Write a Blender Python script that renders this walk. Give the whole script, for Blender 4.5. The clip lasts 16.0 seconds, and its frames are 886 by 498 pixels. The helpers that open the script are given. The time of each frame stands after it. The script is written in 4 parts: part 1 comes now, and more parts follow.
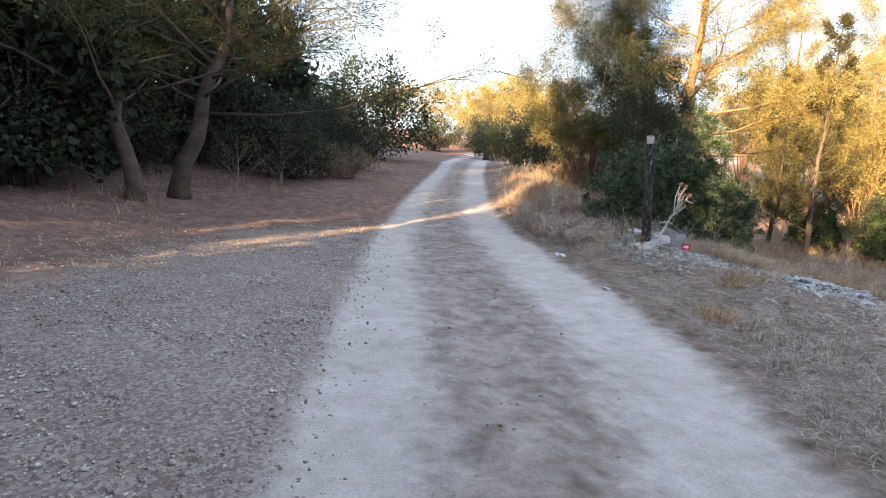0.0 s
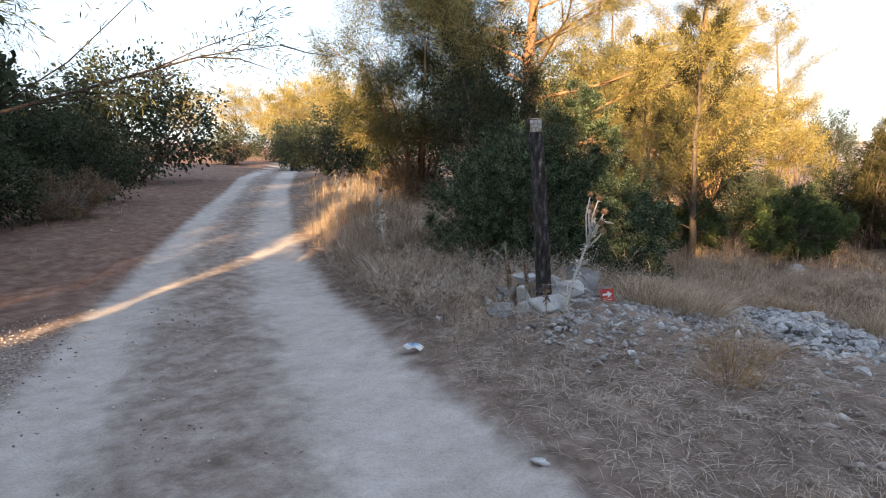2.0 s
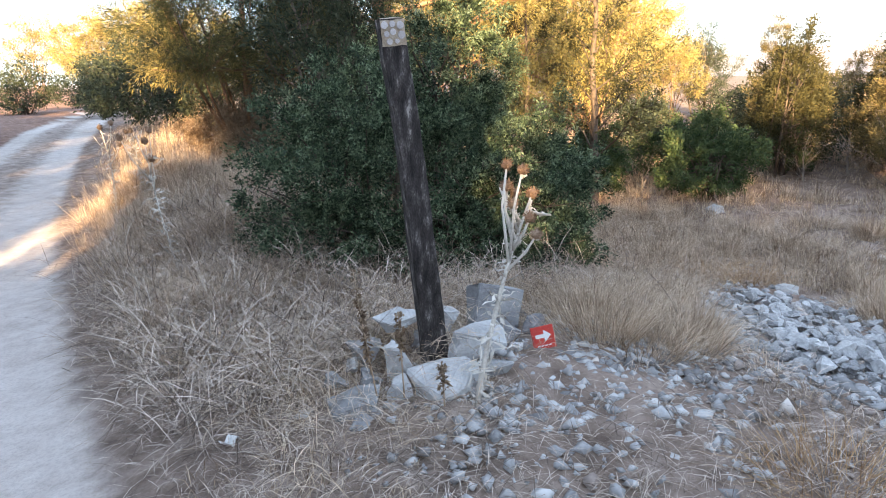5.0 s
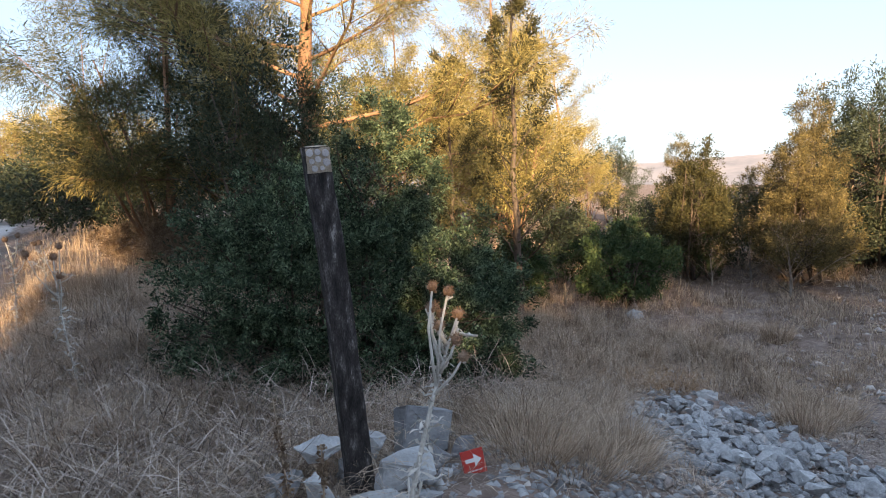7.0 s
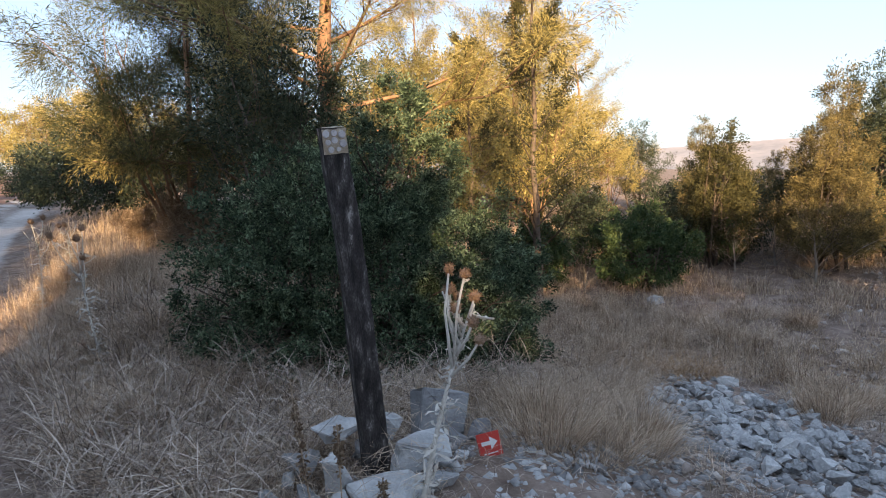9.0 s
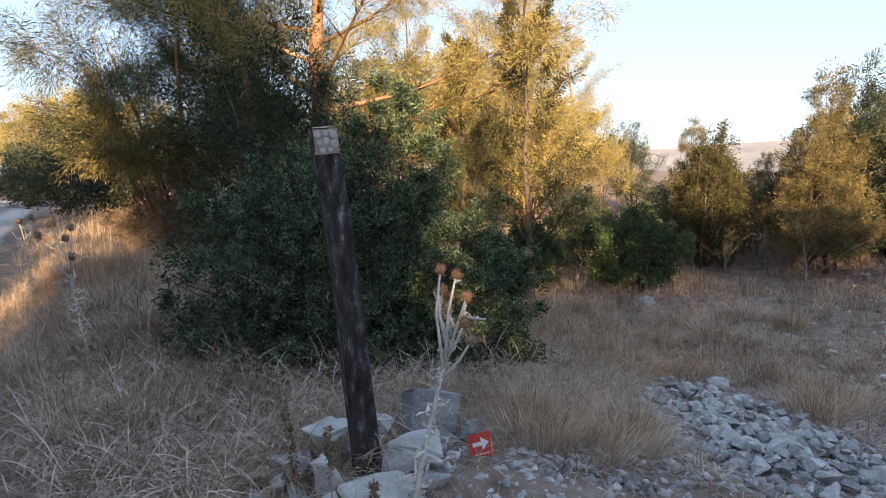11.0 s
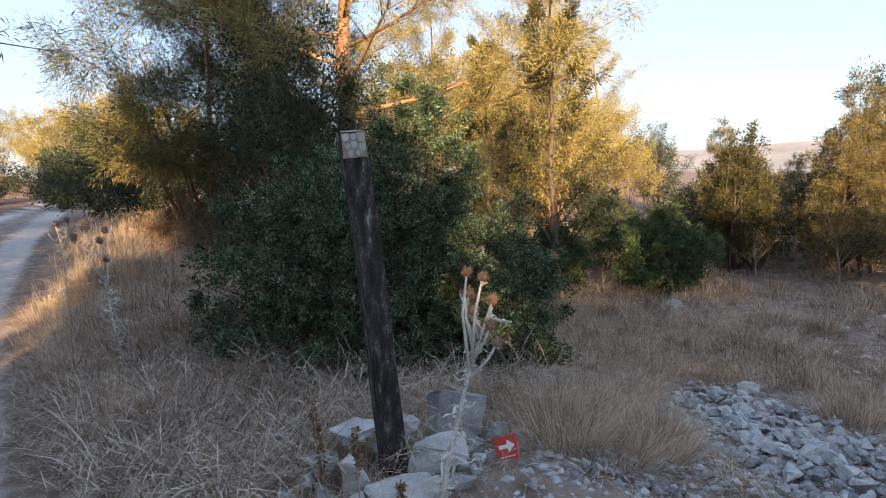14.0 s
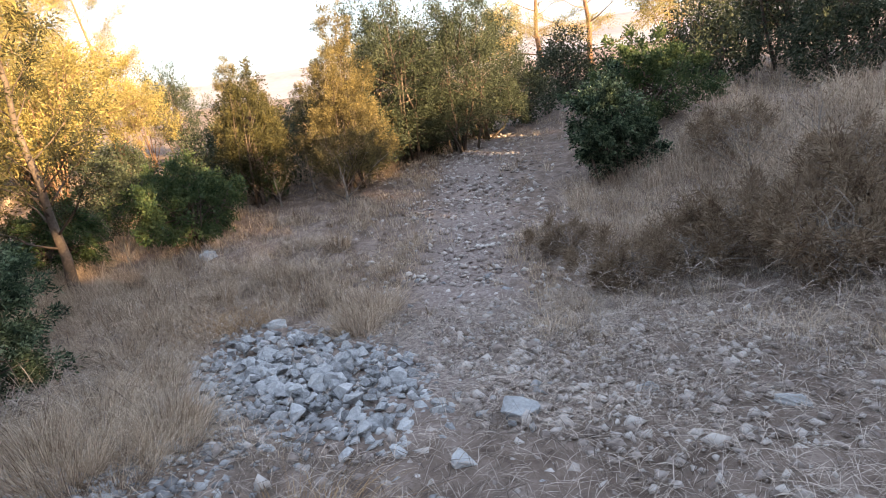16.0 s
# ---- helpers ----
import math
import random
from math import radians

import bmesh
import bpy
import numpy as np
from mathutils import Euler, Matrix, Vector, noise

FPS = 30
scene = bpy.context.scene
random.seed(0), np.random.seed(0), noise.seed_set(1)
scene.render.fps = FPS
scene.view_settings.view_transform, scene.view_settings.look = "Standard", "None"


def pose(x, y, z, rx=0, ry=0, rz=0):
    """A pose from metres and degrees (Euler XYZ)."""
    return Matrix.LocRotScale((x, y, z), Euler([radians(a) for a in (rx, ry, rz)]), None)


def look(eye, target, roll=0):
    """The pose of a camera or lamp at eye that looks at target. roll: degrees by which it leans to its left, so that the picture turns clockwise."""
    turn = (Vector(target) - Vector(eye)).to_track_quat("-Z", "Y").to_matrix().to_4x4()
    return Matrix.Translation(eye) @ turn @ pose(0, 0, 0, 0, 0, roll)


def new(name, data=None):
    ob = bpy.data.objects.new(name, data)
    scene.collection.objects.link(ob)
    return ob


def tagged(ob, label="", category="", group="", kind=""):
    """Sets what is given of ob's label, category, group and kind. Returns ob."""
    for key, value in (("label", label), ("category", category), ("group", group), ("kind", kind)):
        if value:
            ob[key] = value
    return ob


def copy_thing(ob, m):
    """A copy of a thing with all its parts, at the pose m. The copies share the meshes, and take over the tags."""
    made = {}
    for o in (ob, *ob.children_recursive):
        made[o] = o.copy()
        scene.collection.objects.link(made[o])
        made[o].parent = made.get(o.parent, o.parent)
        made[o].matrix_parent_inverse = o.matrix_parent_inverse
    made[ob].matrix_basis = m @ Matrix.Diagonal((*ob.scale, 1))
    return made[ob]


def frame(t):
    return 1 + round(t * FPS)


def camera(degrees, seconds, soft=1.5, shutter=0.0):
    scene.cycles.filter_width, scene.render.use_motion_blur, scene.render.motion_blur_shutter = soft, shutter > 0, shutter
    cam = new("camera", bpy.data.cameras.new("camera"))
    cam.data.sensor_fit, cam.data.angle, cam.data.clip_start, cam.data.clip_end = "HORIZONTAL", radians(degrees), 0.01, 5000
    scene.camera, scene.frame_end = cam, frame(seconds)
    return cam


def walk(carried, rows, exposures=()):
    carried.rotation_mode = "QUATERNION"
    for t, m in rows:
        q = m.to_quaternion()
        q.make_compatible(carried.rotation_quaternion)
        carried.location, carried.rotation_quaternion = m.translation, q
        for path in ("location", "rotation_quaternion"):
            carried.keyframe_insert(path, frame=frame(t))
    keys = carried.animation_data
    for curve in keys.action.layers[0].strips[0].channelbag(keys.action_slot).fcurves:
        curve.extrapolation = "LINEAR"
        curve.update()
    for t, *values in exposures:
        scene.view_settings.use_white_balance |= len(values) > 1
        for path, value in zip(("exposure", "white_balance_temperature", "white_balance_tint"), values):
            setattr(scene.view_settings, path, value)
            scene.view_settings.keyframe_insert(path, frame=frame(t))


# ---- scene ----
cam = camera(70.0, 16.0, soft=1.0)
# seconds, x, y, z, yaw, pitch, lean
PATH = [
    (0.0, -1.474, -0.475, 1.258, -16.022, -8.837, -4.437),
    (0.5, -1.009, 0.603, 1.213, -20.827, -7.66, -3.756),
    (1.0, -0.541, 1.604, 1.211, -25.178, -8.848, -2.465),
    (1.5, -0.09, 2.423, 1.256, -27.427, -10.118, -1.713),
    (2.0, 0.245, 3.227, 1.337, -32.362, -7.892, 0.216),
    (2.5, 0.757, 3.916, 1.361, -38.19, -6.783, 2.327),
    (3.0, 1.204, 4.541, 1.389, -42.3, -9.207, 3.742),
    (3.2, 1.372, 4.684, 1.38, -41.635, -11.341, 4.962),
    (5.3, 2.001, 5.266, 1.415, -46.176, -14.176, 2.409),
    (5.5, 2.024, 5.264, 1.443, -48.071, -12.418, 2.991),
    (6.0, 2.044, 5.269, 1.467, -51.046, -8.89, 4.424),
    (6.5, 2.019, 5.275, 1.477, -51.772, -7.131, 3.335),
    (7.0, 2.005, 5.266, 1.485, -51.281, -5.42, 2.581),
    (7.5, 2.009, 5.267, 1.478, -50.694, -5.295, 2.485),
    (8.0, 2.012, 5.269, 1.474, -50.202, -5.888, 2.453),
    (8.5, 2.017, 5.266, 1.47, -49.811, -6.446, 2.461),
    (9.0, 2.025, 5.268, 1.472, -49.499, -6.726, 2.501),
    (11.5, 2.029, 5.266, 1.47, -50.283, -6.612, 2.323),
    (12.0, 2.015, 5.263, 1.479, -49.272, -5.885, 2.349),
    (12.5, 2.002, 5.258, 1.485, -48.538, -5.335, 2.261),
    (13.0, 2.0, 5.265, 1.481, -48.149, -5.66, 2.174),
    (13.5, 2.003, 5.266, 1.476, -47.923, -6.053, 2.131),
    (14.0, 2.014, 5.266, 1.474, -47.982, -6.395, 2.506),
    (14.5, 2.052, 5.243, 1.477, -52.453, -7.323, 2.743),
    (15.0, 2.015, 5.21, 1.467, -62.315, -10.406, 3.772),
    (15.5, 2.114, 5.069, 1.502, -75.523, -13.591, 7.096),
    (16.0, 2.422, 4.892, 1.569, -88.05, -16.363, 9.155),
]
# seconds, stops, kelvin, tint
EXPOSURES = [(0.0, 2.53, 7450, 15), (1.5, 2.22, 7550, 15), (2.5, 1.99, 7350, 15), (3.2, 1.8, 7150, 14), (5.3, 3.0, 7050, 13), (6.0, 2.82, 6950, 13), (6.5, 2.48, 6850, 13), (7.0, 1.99, 6750, 13), (14.5, 1.91, 6750, 13), (15.1, 1.97, 7050, 15), (15.5, 2.33, 7150, 16), (16.0, 2.52, 7250, 16)]
walk(cam, [(t, pose(x, y, z, 90 + pitch, lean, yaw)) for t, x, y, z, yaw, pitch, lean in PATH], EXPOSURES)

# ---- sky and sun: a low warm sun from the south-west ----
SUN_EL, SUN_AZ = 14.0, 225.0
world = bpy.data.worlds.new("world")
scene.world = world
world.use_nodes = True
wn = world.node_tree.nodes
sky = wn.new("ShaderNodeTexSky")
sky.sky_type = "NISHITA"
sky.sun_disc = False
sky.sun_elevation = radians(SUN_EL)
sky.sun_rotation = radians(SUN_AZ)
sky.dust_density = 1.0
sky.ozone_density = 1.4
flat_blue = wn.new("ShaderNodeMix")  # uniform pale blue added to even the sky out and lift the shade
flat_blue.data_type = "RGBA"
flat_blue.inputs["Factor"].default_value = 0.78
flat_blue.inputs["B"].default_value = (1.32, 1.8, 2.5, 1)
world.node_tree.links.new(sky.outputs[0], flat_blue.inputs["A"])
world.node_tree.links.new(flat_blue.outputs["Result"], wn["Background"].inputs[0])
wn["Background"].inputs[1].default_value = 0.13

sun_data = bpy.data.lights.new("sun", "SUN")
sun_data.energy, sun_data.angle, sun_data.color = 5.0, radians(0.53), (1.0, 0.73, 0.41)
sun = new("sun", sun_data)
sun.matrix_world = look((0, 0, 0), (math.sin(radians(SUN_AZ - 180)), math.cos(radians(SUN_AZ - 180)), -math.tan(radians(SUN_EL))))


# ---- materials ----
def ramp(nodes, stops):
    r = nodes.new("ShaderNodeValToRGB")
    while len(r.color_ramp.elements) < len(stops):
        r.color_ramp.elements.new(0.5)
    for e, (p, c) in zip(r.color_ramp.elements, stops):
        e.position, e.color = p, (*c, 1)
    return r


def material(name, stops, scale=8.0, fine=60.0, rough=0.85, bump=0.3, metal=0.0, random_mix=0.25, island=False, translucent=0.0, detail=6.0, stretch=None):
    """Colour by coarse noise and fine noise on object coordinates, relief, and a shift from piece to piece."""
    m = bpy.data.materials.new(name)
    m.use_nodes = True
    n, l = m.node_tree.nodes, m.node_tree.links
    b = n["Principled BSDF"]
    b.inputs["Roughness"].default_value, b.inputs["Metallic"].default_value = rough, metal
    b.inputs["Specular IOR Level"].default_value = 0.3
    tc = n.new("ShaderNodeTexCoord")
    coarse, grain = n.new("ShaderNodeTexNoise"), n.new("ShaderNodeTexNoise")
    coarse.inputs["Scale"].default_value, grain.inputs["Scale"].default_value = scale, fine
    coarse.inputs["Detail"].default_value, grain.inputs["Detail"].default_value = detail, 3.0
    src = tc.outputs["Object"]
    if stretch:
        mp = n.new("ShaderNodeMapping")
        mp.inputs["Scale"].default_value = stretch
        l.new(src, mp.inputs["Vector"])
        src = mp.outputs[0]
    for t in (coarse, grain):
        l.new(src, t.inputs["Vector"])
    mix = n.new("ShaderNodeMath")
    mix.operation = "MULTIPLY_ADD"
    l.new(grain.outputs[0], mix.inputs[0])
    mix.inputs[1].default_value = 0.4
    add = n.new("ShaderNodeMath")
    add.operation = "MULTIPLY_ADD"
    l.new(coarse.outputs[0], add.inputs[0])
    add.inputs[1].default_value, add.inputs[2].default_value = 0.9, -0.15
    l.new(add.outputs[0], mix.inputs[2])
    rnd = n.new("ShaderNodeNewGeometry" if island else "ShaderNodeObjectInfo")
    shift = n.new("ShaderNodeMath")
    shift.operation = "MULTIPLY_ADD"
    l.new(rnd.outputs["Random Per Island" if island else "Random"], shift.inputs[0])
    shift.inputs[1].default_value = random_mix
    centre = n.new("ShaderNodeMath")
    centre.inputs[1].default_value = -random_mix / 2
    l.new(mix.outputs[0], centre.inputs[0])
    l.new(centre.outputs[0], shift.inputs[2])
    r = ramp(n, stops)
    l.new(shift.outputs[0], r.inputs[0])
    l.new(r.outputs[0], b.inputs["Base Color"])
    if bump:
        bp = n.new("ShaderNodeBump")
        bp.inputs["Strength"].default_value, bp.inputs["Distance"].default_value = bump, 0.02
        l.new(mix.outputs[0], bp.inputs["Height"])
        l.new(bp.outputs[0], b.inputs["Normal"])
    if translucent:
        tr, ms = n.new("ShaderNodeBsdfTranslucent"), n.new("ShaderNodeMixShader")
        ms.inputs[0].default_value = translucent
        l.new(r.outputs[0], tr.inputs[0])
        l.new(b.outputs[0], ms.inputs[1])
        l.new(tr.outputs[0], ms.inputs[2])
        l.new(ms.outputs[0], n["Material Output"].inputs[0])
    return m


def leaf_mat(name, a, b, c, scale=5.0):
    return material(name, [(0.28, a), (0.5, b), (0.74, c)], scale=scale, fine=13, rough=0.7, bump=0, random_mix=0.35, island=True, translucent=0.3, detail=2)


# pine needles twice: sunlit gold and shade dark are put into the colour
M_PINE_SUNLIT = leaf_mat("pine needles", (0.12, 0.1, 0.036), (0.28, 0.23, 0.08), (0.45, 0.37, 0.145))
M_PINE_SHADED = leaf_mat("shaded pine needles", (0.035, 0.042, 0.019), (0.085, 0.088, 0.034), (0.18, 0.155, 0.06))
M_JUNIPER = leaf_mat("juniper scales", (0.012, 0.022, 0.012), (0.05, 0.082, 0.044), (0.23, 0.3, 0.185), 9.0)
# these two juniper tones carry sun gold and tree shade in their colour
M_JUNIPER_SUNLIT = leaf_mat("juniper scales coloured golden as in sun", (0.055, 0.05, 0.024), (0.15, 0.122, 0.052), (0.27, 0.212, 0.092))
M_JUNIPER_SHADED = leaf_mat("olive juniper scales darkened as in shade", (0.03, 0.032, 0.014), (0.065, 0.062, 0.026), (0.12, 0.105, 0.04))
M_OLIVE = leaf_mat("wild olive leaves", (0.0215, 0.0314, 0.0179), (0.0493, 0.0629, 0.0358), (0.0984, 0.114, 0.0717))
M_MASTIC = leaf_mat("mastic leaves", (0.03, 0.055, 0.022), (0.062, 0.1, 0.04), (0.12, 0.155, 0.065))
M_DRY_LEAF = leaf_mat("withered leaves", (0.14, 0.09, 0.06), (0.26, 0.185, 0.125), (0.4, 0.3, 0.21))
M_STRAW = material("dry grass", [(0.1, (0.16, 0.105, 0.07)), (0.5, (0.47, 0.345, 0.245)), (0.9, (0.82, 0.66, 0.51))], scale=2.2, fine=7, bump=0, random_mix=0.8, island=True, translucent=0.25, rough=0.7, detail=2)
M_RUST_SUNLIT = material("rust and sunlit orange grass", [(0.1, (0.22, 0.12, 0.06)), (0.5, (0.48, 0.29, 0.15)), (0.9, (0.68, 0.46, 0.26))], scale=0.8, fine=5, bump=0, random_mix=0.8, island=True, translucent=0.25, rough=0.7, detail=2)
M_LITTER = material("fallen straw", [(0.15, (0.1, 0.072, 0.057)), (0.5, (0.34, 0.268, 0.222)), (0.85, (0.64, 0.53, 0.455))], scale=2.2, fine=7, bump=0, random_mix=1.0, island=True, rough=0.8, detail=2)
M_BARK = material("grey brown bark", [(0.2, (0.035, 0.025, 0.02)), (0.55, (0.1, 0.075, 0.06)), (0.9, (0.2, 0.15, 0.12))], scale=5, fine=40, bump=0.8)
M_PINE_BARK = material("reddish pine bark", [(0.2, (0.09, 0.05, 0.03)), (0.55, (0.24, 0.14, 0.085)), (0.9, (0.38, 0.25, 0.17))], scale=5, fine=40, bump=0.8)
M_DEADWOOD = material("bleached dead twigs", [(0.2, (0.156, 0.126, 0.108)), (0.55, (0.312, 0.264, 0.228)), (0.9, (0.504, 0.444, 0.384))], scale=6, fine=50, bump=0.4)
M_POST = material("weathered blackened timber", [(0.3, (0.014, 0.012, 0.012)), (0.5, (0.042, 0.036, 0.036)), (0.62, (0.1, 0.09, 0.088)), (0.7, (0.3, 0.28, 0.27))], scale=34, fine=260, bump=0.55, random_mix=0, stretch=(1, 1, 0.3))
M_PALE = material("pale dried glue", [(0.2, (0.28, 0.22, 0.16)), (0.6, (0.5, 0.43, 0.35)), (1, (0.7, 0.65, 0.58))], scale=30, fine=160, bump=0.5)
M_COIN = material("dull pale discs", [(0.2, (0.35, 0.33, 0.34)), (0.8, (0.66, 0.63, 0.64))], scale=40, fine=200, bump=0.3, rough=0.55)
M_ROCK = material("pale grey limestone", [(0.15, (0.17, 0.168, 0.172)), (0.5, (0.36, 0.362, 0.37)), (0.85, (0.58, 0.578, 0.585))], scale=6, fine=45, bump=0.6, random_mix=0.5)
M_ROCK_BITS = material("broken limestone bits", [(0.15, (0.17, 0.165, 0.168)), (0.5, (0.345, 0.342, 0.348)), (0.85, (0.57, 0.565, 0.565))], scale=6, fine=45, bump=0.4, random_mix=0.6, island=True)
M_ROCK_WHITE = material("white limestone", [(0.15, (0.27, 0.27, 0.275)), (0.5, (0.46, 0.46, 0.465)), (0.85, (0.66, 0.66, 0.66))], scale=8, fine=60, bump=0.5, random_mix=0.3)
M_ROCK_DARK = material("grey lichen covered stone", [(0.15, (0.11, 0.11, 0.116)), (0.5, (0.231, 0.231, 0.242)), (0.85, (0.396, 0.391, 0.385))], scale=9, fine=60, bump=0.6, random_mix=0.25)
M_PEBBLE = material("road gravel", [(0.1, (0.2, 0.15, 0.128)), (0.5, (0.38, 0.318, 0.288)), (0.9, (0.66, 0.6, 0.56))], scale=2, fine=60, bump=0.2, random_mix=0.7, island=True)
M_RED = material("red painted plate", [(0.3, (0.45, 0.035, 0.03)), (0.8, (0.62, 0.07, 0.05))], scale=20, fine=100, bump=0.1, rough=0.5, random_mix=0)
M_WHITE = material("white paint", [(0.2, (0.66, 0.66, 0.66)), (0.8, (0.82, 0.82, 0.82))], scale=30, fine=100, bump=0.1, rough=0.5, random_mix=0)
M_BLUE = material("blue print on wrapper", [(0.2, (0.1, 0.3, 0.62)), (0.8, (0.2, 0.48, 0.8))], scale=20, fine=100, bump=0.1, rough=0.4, random_mix=0)
M_THISTLE = material("dried thistle stalk", [(0.15, (0.33, 0.3, 0.26)), (0.5, (0.55, 0.51, 0.46)), (0.9, (0.72, 0.69, 0.64))], scale=10, fine=80, bump=0.3, random_mix=0.2)
M_HEAD = material("brown thistle head", [(0.15, (0.12, 0.07, 0.045)), (0.5, (0.24, 0.155, 0.105)), (0.9, (0.4, 0.28, 0.2))], scale=30, fine=120, bump=0.5, random_mix=0.3)
M_HILL = material("distant hillside", [(0.2, (0.16, 0.165, 0.19)), (0.5, (0.26, 0.25, 0.27)), (0.9, (0.38, 0.345, 0.35))], scale=0.006, fine=0.05, bump=0, random_mix=0)


def ground_material():
    """Zones by the attribute 'zone': red earth, pale dust of the wheel tracks, grey stone chips; soil and straw elsewhere."""
    m = bpy.data.materials.new("track and soil")
    m.use_nodes = True
    n, l = m.node_tree.nodes, m.node_tree.links
    b = n["Principled BSDF"]
    b.inputs["Roughness"].default_value = 0.95
    b.inputs["Specular IOR Level"].default_value = 0.15
    tc = n.new("ShaderNodeTexCoord")
    at = n.new("ShaderNodeAttribute")
    at.attribute_name = "zone"
    sep = n.new("ShaderNodeSeparateColor")
    l.new(at.outputs["Color"], sep.inputs[0])

    def noise_tex(scale, det, rough=0.6):
        t = n.new("ShaderNodeTexNoise")
        t.inputs["Scale"].default_value, t.inputs["Detail"].default_value, t.inputs["Roughness"].default_value = scale, det, rough
        l.new(tc.outputs["Object"], t.inputs["Vector"])
        return t
    big, mid, fine = noise_tex(0.9, 6), noise_tex(6, 8), noise_tex(55, 6, 0.7)
    chips = n.new("ShaderNodeTexVoronoi")
    chips.inputs["Scale"].default_value = 55
    l.new(tc.outputs["Object"], chips.inputs["Vector"])

    def coloured(src, stops):
        r = ramp(n, stops)
        l.new(src, r.inputs[0])
        return r.outputs[0]

    def blend(fac, a, c, kind="MIX"):
        x = n.new("ShaderNodeMix")
        x.data_type, x.blend_type = "RGBA", kind
        if isinstance(fac, float):
            x.inputs["Factor"].default_value = fac
        else:
            l.new(fac, x.inputs["Factor"])
        l.new(a, x.inputs["A"])
        l.new(c, x.inputs["B"])
        return x.outputs["Result"]

    def mask(channel, lo=0.2, hi=0.8, amount=0.7):
        a = n.new("ShaderNodeMath")
        a.operation = "MULTIPLY_ADD"
        l.new(mid.outputs[0], a.inputs[0])
        a.inputs[1].default_value = amount
        s = n.new("ShaderNodeMath")
        s.inputs[1].default_value = -amount / 2
        l.new(sep.outputs[channel], s.inputs[0])
        l.new(s.outputs[0], a.inputs[2])
        mr = n.new("ShaderNodeMapRange")
        mr.interpolation_type = "SMOOTHSTEP"
        l.new(a.outputs[0], mr.inputs["Value"])
        mr.inputs["From Min"].default_value, mr.inputs["From Max"].default_value = lo, hi
        return mr.outputs[0]
    soil = coloured(mid.outputs[0], [(0.3, (0.14, 0.1, 0.08)), (0.5, (0.25, 0.186, 0.155)), (0.72, (0.4, 0.315, 0.27))])
    red = coloured(mid.outputs[0], [(0.3, (0.163, 0.0938, 0.0725)), (0.5, (0.25, 0.156, 0.125)), (0.72, (0.375, 0.25, 0.206))])
    dust = coloured(mid.outputs[0], [(0.25, (0.46, 0.4, 0.37)), (0.5, (0.57, 0.51, 0.48)), (0.75, (0.66, 0.605, 0.575))])
    chip = coloured(chips.outputs["Color"], [(0.1, (0.2, 0.148, 0.13)), (0.5, (0.31, 0.245, 0.22)), (0.9, (0.45, 0.38, 0.35))])
    col = blend(mask(0), soil, red)
    col = blend(mask(2), col, chip)
    col = blend(mask(1, 0.12, 0.88, 0.35), col, dust)
    grain = coloured(fine.outputs[0], [(0.3, (0.62, 0.62, 0.62)), (0.55, (1, 1, 1)), (0.75, (1.0, 1.0, 1.0))])
    col = blend(0.6, col, grain, "MULTIPLY")
    wash = coloured(big.outputs[0], [(0.3, (0.8, 0.78, 0.76)), (0.6, (1, 1, 1))])
    col = blend(0.7, col, wash, "MULTIPLY")
    l.new(col, b.inputs["Base Color"])
    h = n.new("ShaderNodeMath")
    h.operation = "MULTIPLY_ADD"
    l.new(fine.outputs[0], h.inputs[0])
    h.inputs[1].default_value = 0.6
    l.new(mid.outputs[0], h.inputs[2])
    bp = n.new("ShaderNodeBump")
    bp.inputs["Strength"].default_value, bp.inputs["Distance"].default_value = 0.7, 0.03
    l.new(h.outputs[0], bp.inputs["Height"])
    l.new(bp.outputs[0], b.inputs["Normal"])
    return m


M_GROUND = ground_material()


# ---- builders ----
def part(name, data, mat, parent=None, label="", at=None):
    """One mesh object; data is a mesh or a bmesh."""
    if isinstance(data, bmesh.types.BMesh):
        me = bpy.data.meshes.new(name)
        data.to_mesh(me)
        data.free()
        data = me
    if mat and not data.materials:
        data.materials.append(mat)
    ob = new(name, data)
    if parent:
        ob.parent = parent
    if at is not None:
        ob.matrix_basis = at
    if label:
        tagged(ob, label)
    return ob


def thing(name, m, label, category, group="", kind=""):
    ob = new(name)
    ob.empty_display_size = 0.2
    ob.matrix_basis = m
    return tagged(ob, label, category, group, kind)


def poly_mesh(name, V, smooth=False):
    """A mesh of n polygons with k corners each, from an array n x k x 3."""
    n, k = V.shape[:2]
    me = bpy.data.meshes.new(name)
    me.vertices.add(n * k)
    me.vertices.foreach_set("co", np.ascontiguousarray(V, dtype=np.float32).ravel())
    me.loops.add(n * k)
    me.loops.foreach_set("vertex_index", np.arange(n * k, dtype=np.int32))
    me.polygons.add(n)
    me.polygons.foreach_set("loop_start", np.arange(0, n * k, k, dtype=np.int32))
    if smooth:
        me.polygons.foreach_set("use_smooth", np.ones(n, dtype=bool))
    me.update()
    return me


def blade_mesh(name, V):
    """Blades of five corners each (two at the foot, tip fourth): a four-sided foot and a three-sided tip."""
    n = len(V)
    me = bpy.data.meshes.new(name)
    me.vertices.add(n * 5)
    me.vertices.foreach_set("co", np.ascontiguousarray(V, dtype=np.float32).ravel())
    idx = (np.arange(n)[:, None] * 5 + np.array([0, 1, 2, 4, 4, 2, 3])[None]).astype(np.int32)
    me.loops.add(n * 7)
    me.loops.foreach_set("vertex_index", idx.ravel())
    me.polygons.add(n * 2)
    me.polygons.foreach_set("loop_start", (np.arange(n)[:, None] * 7 + np.array([0, 4])[None]).astype(np.int32).ravel())
    me.update()
    return me


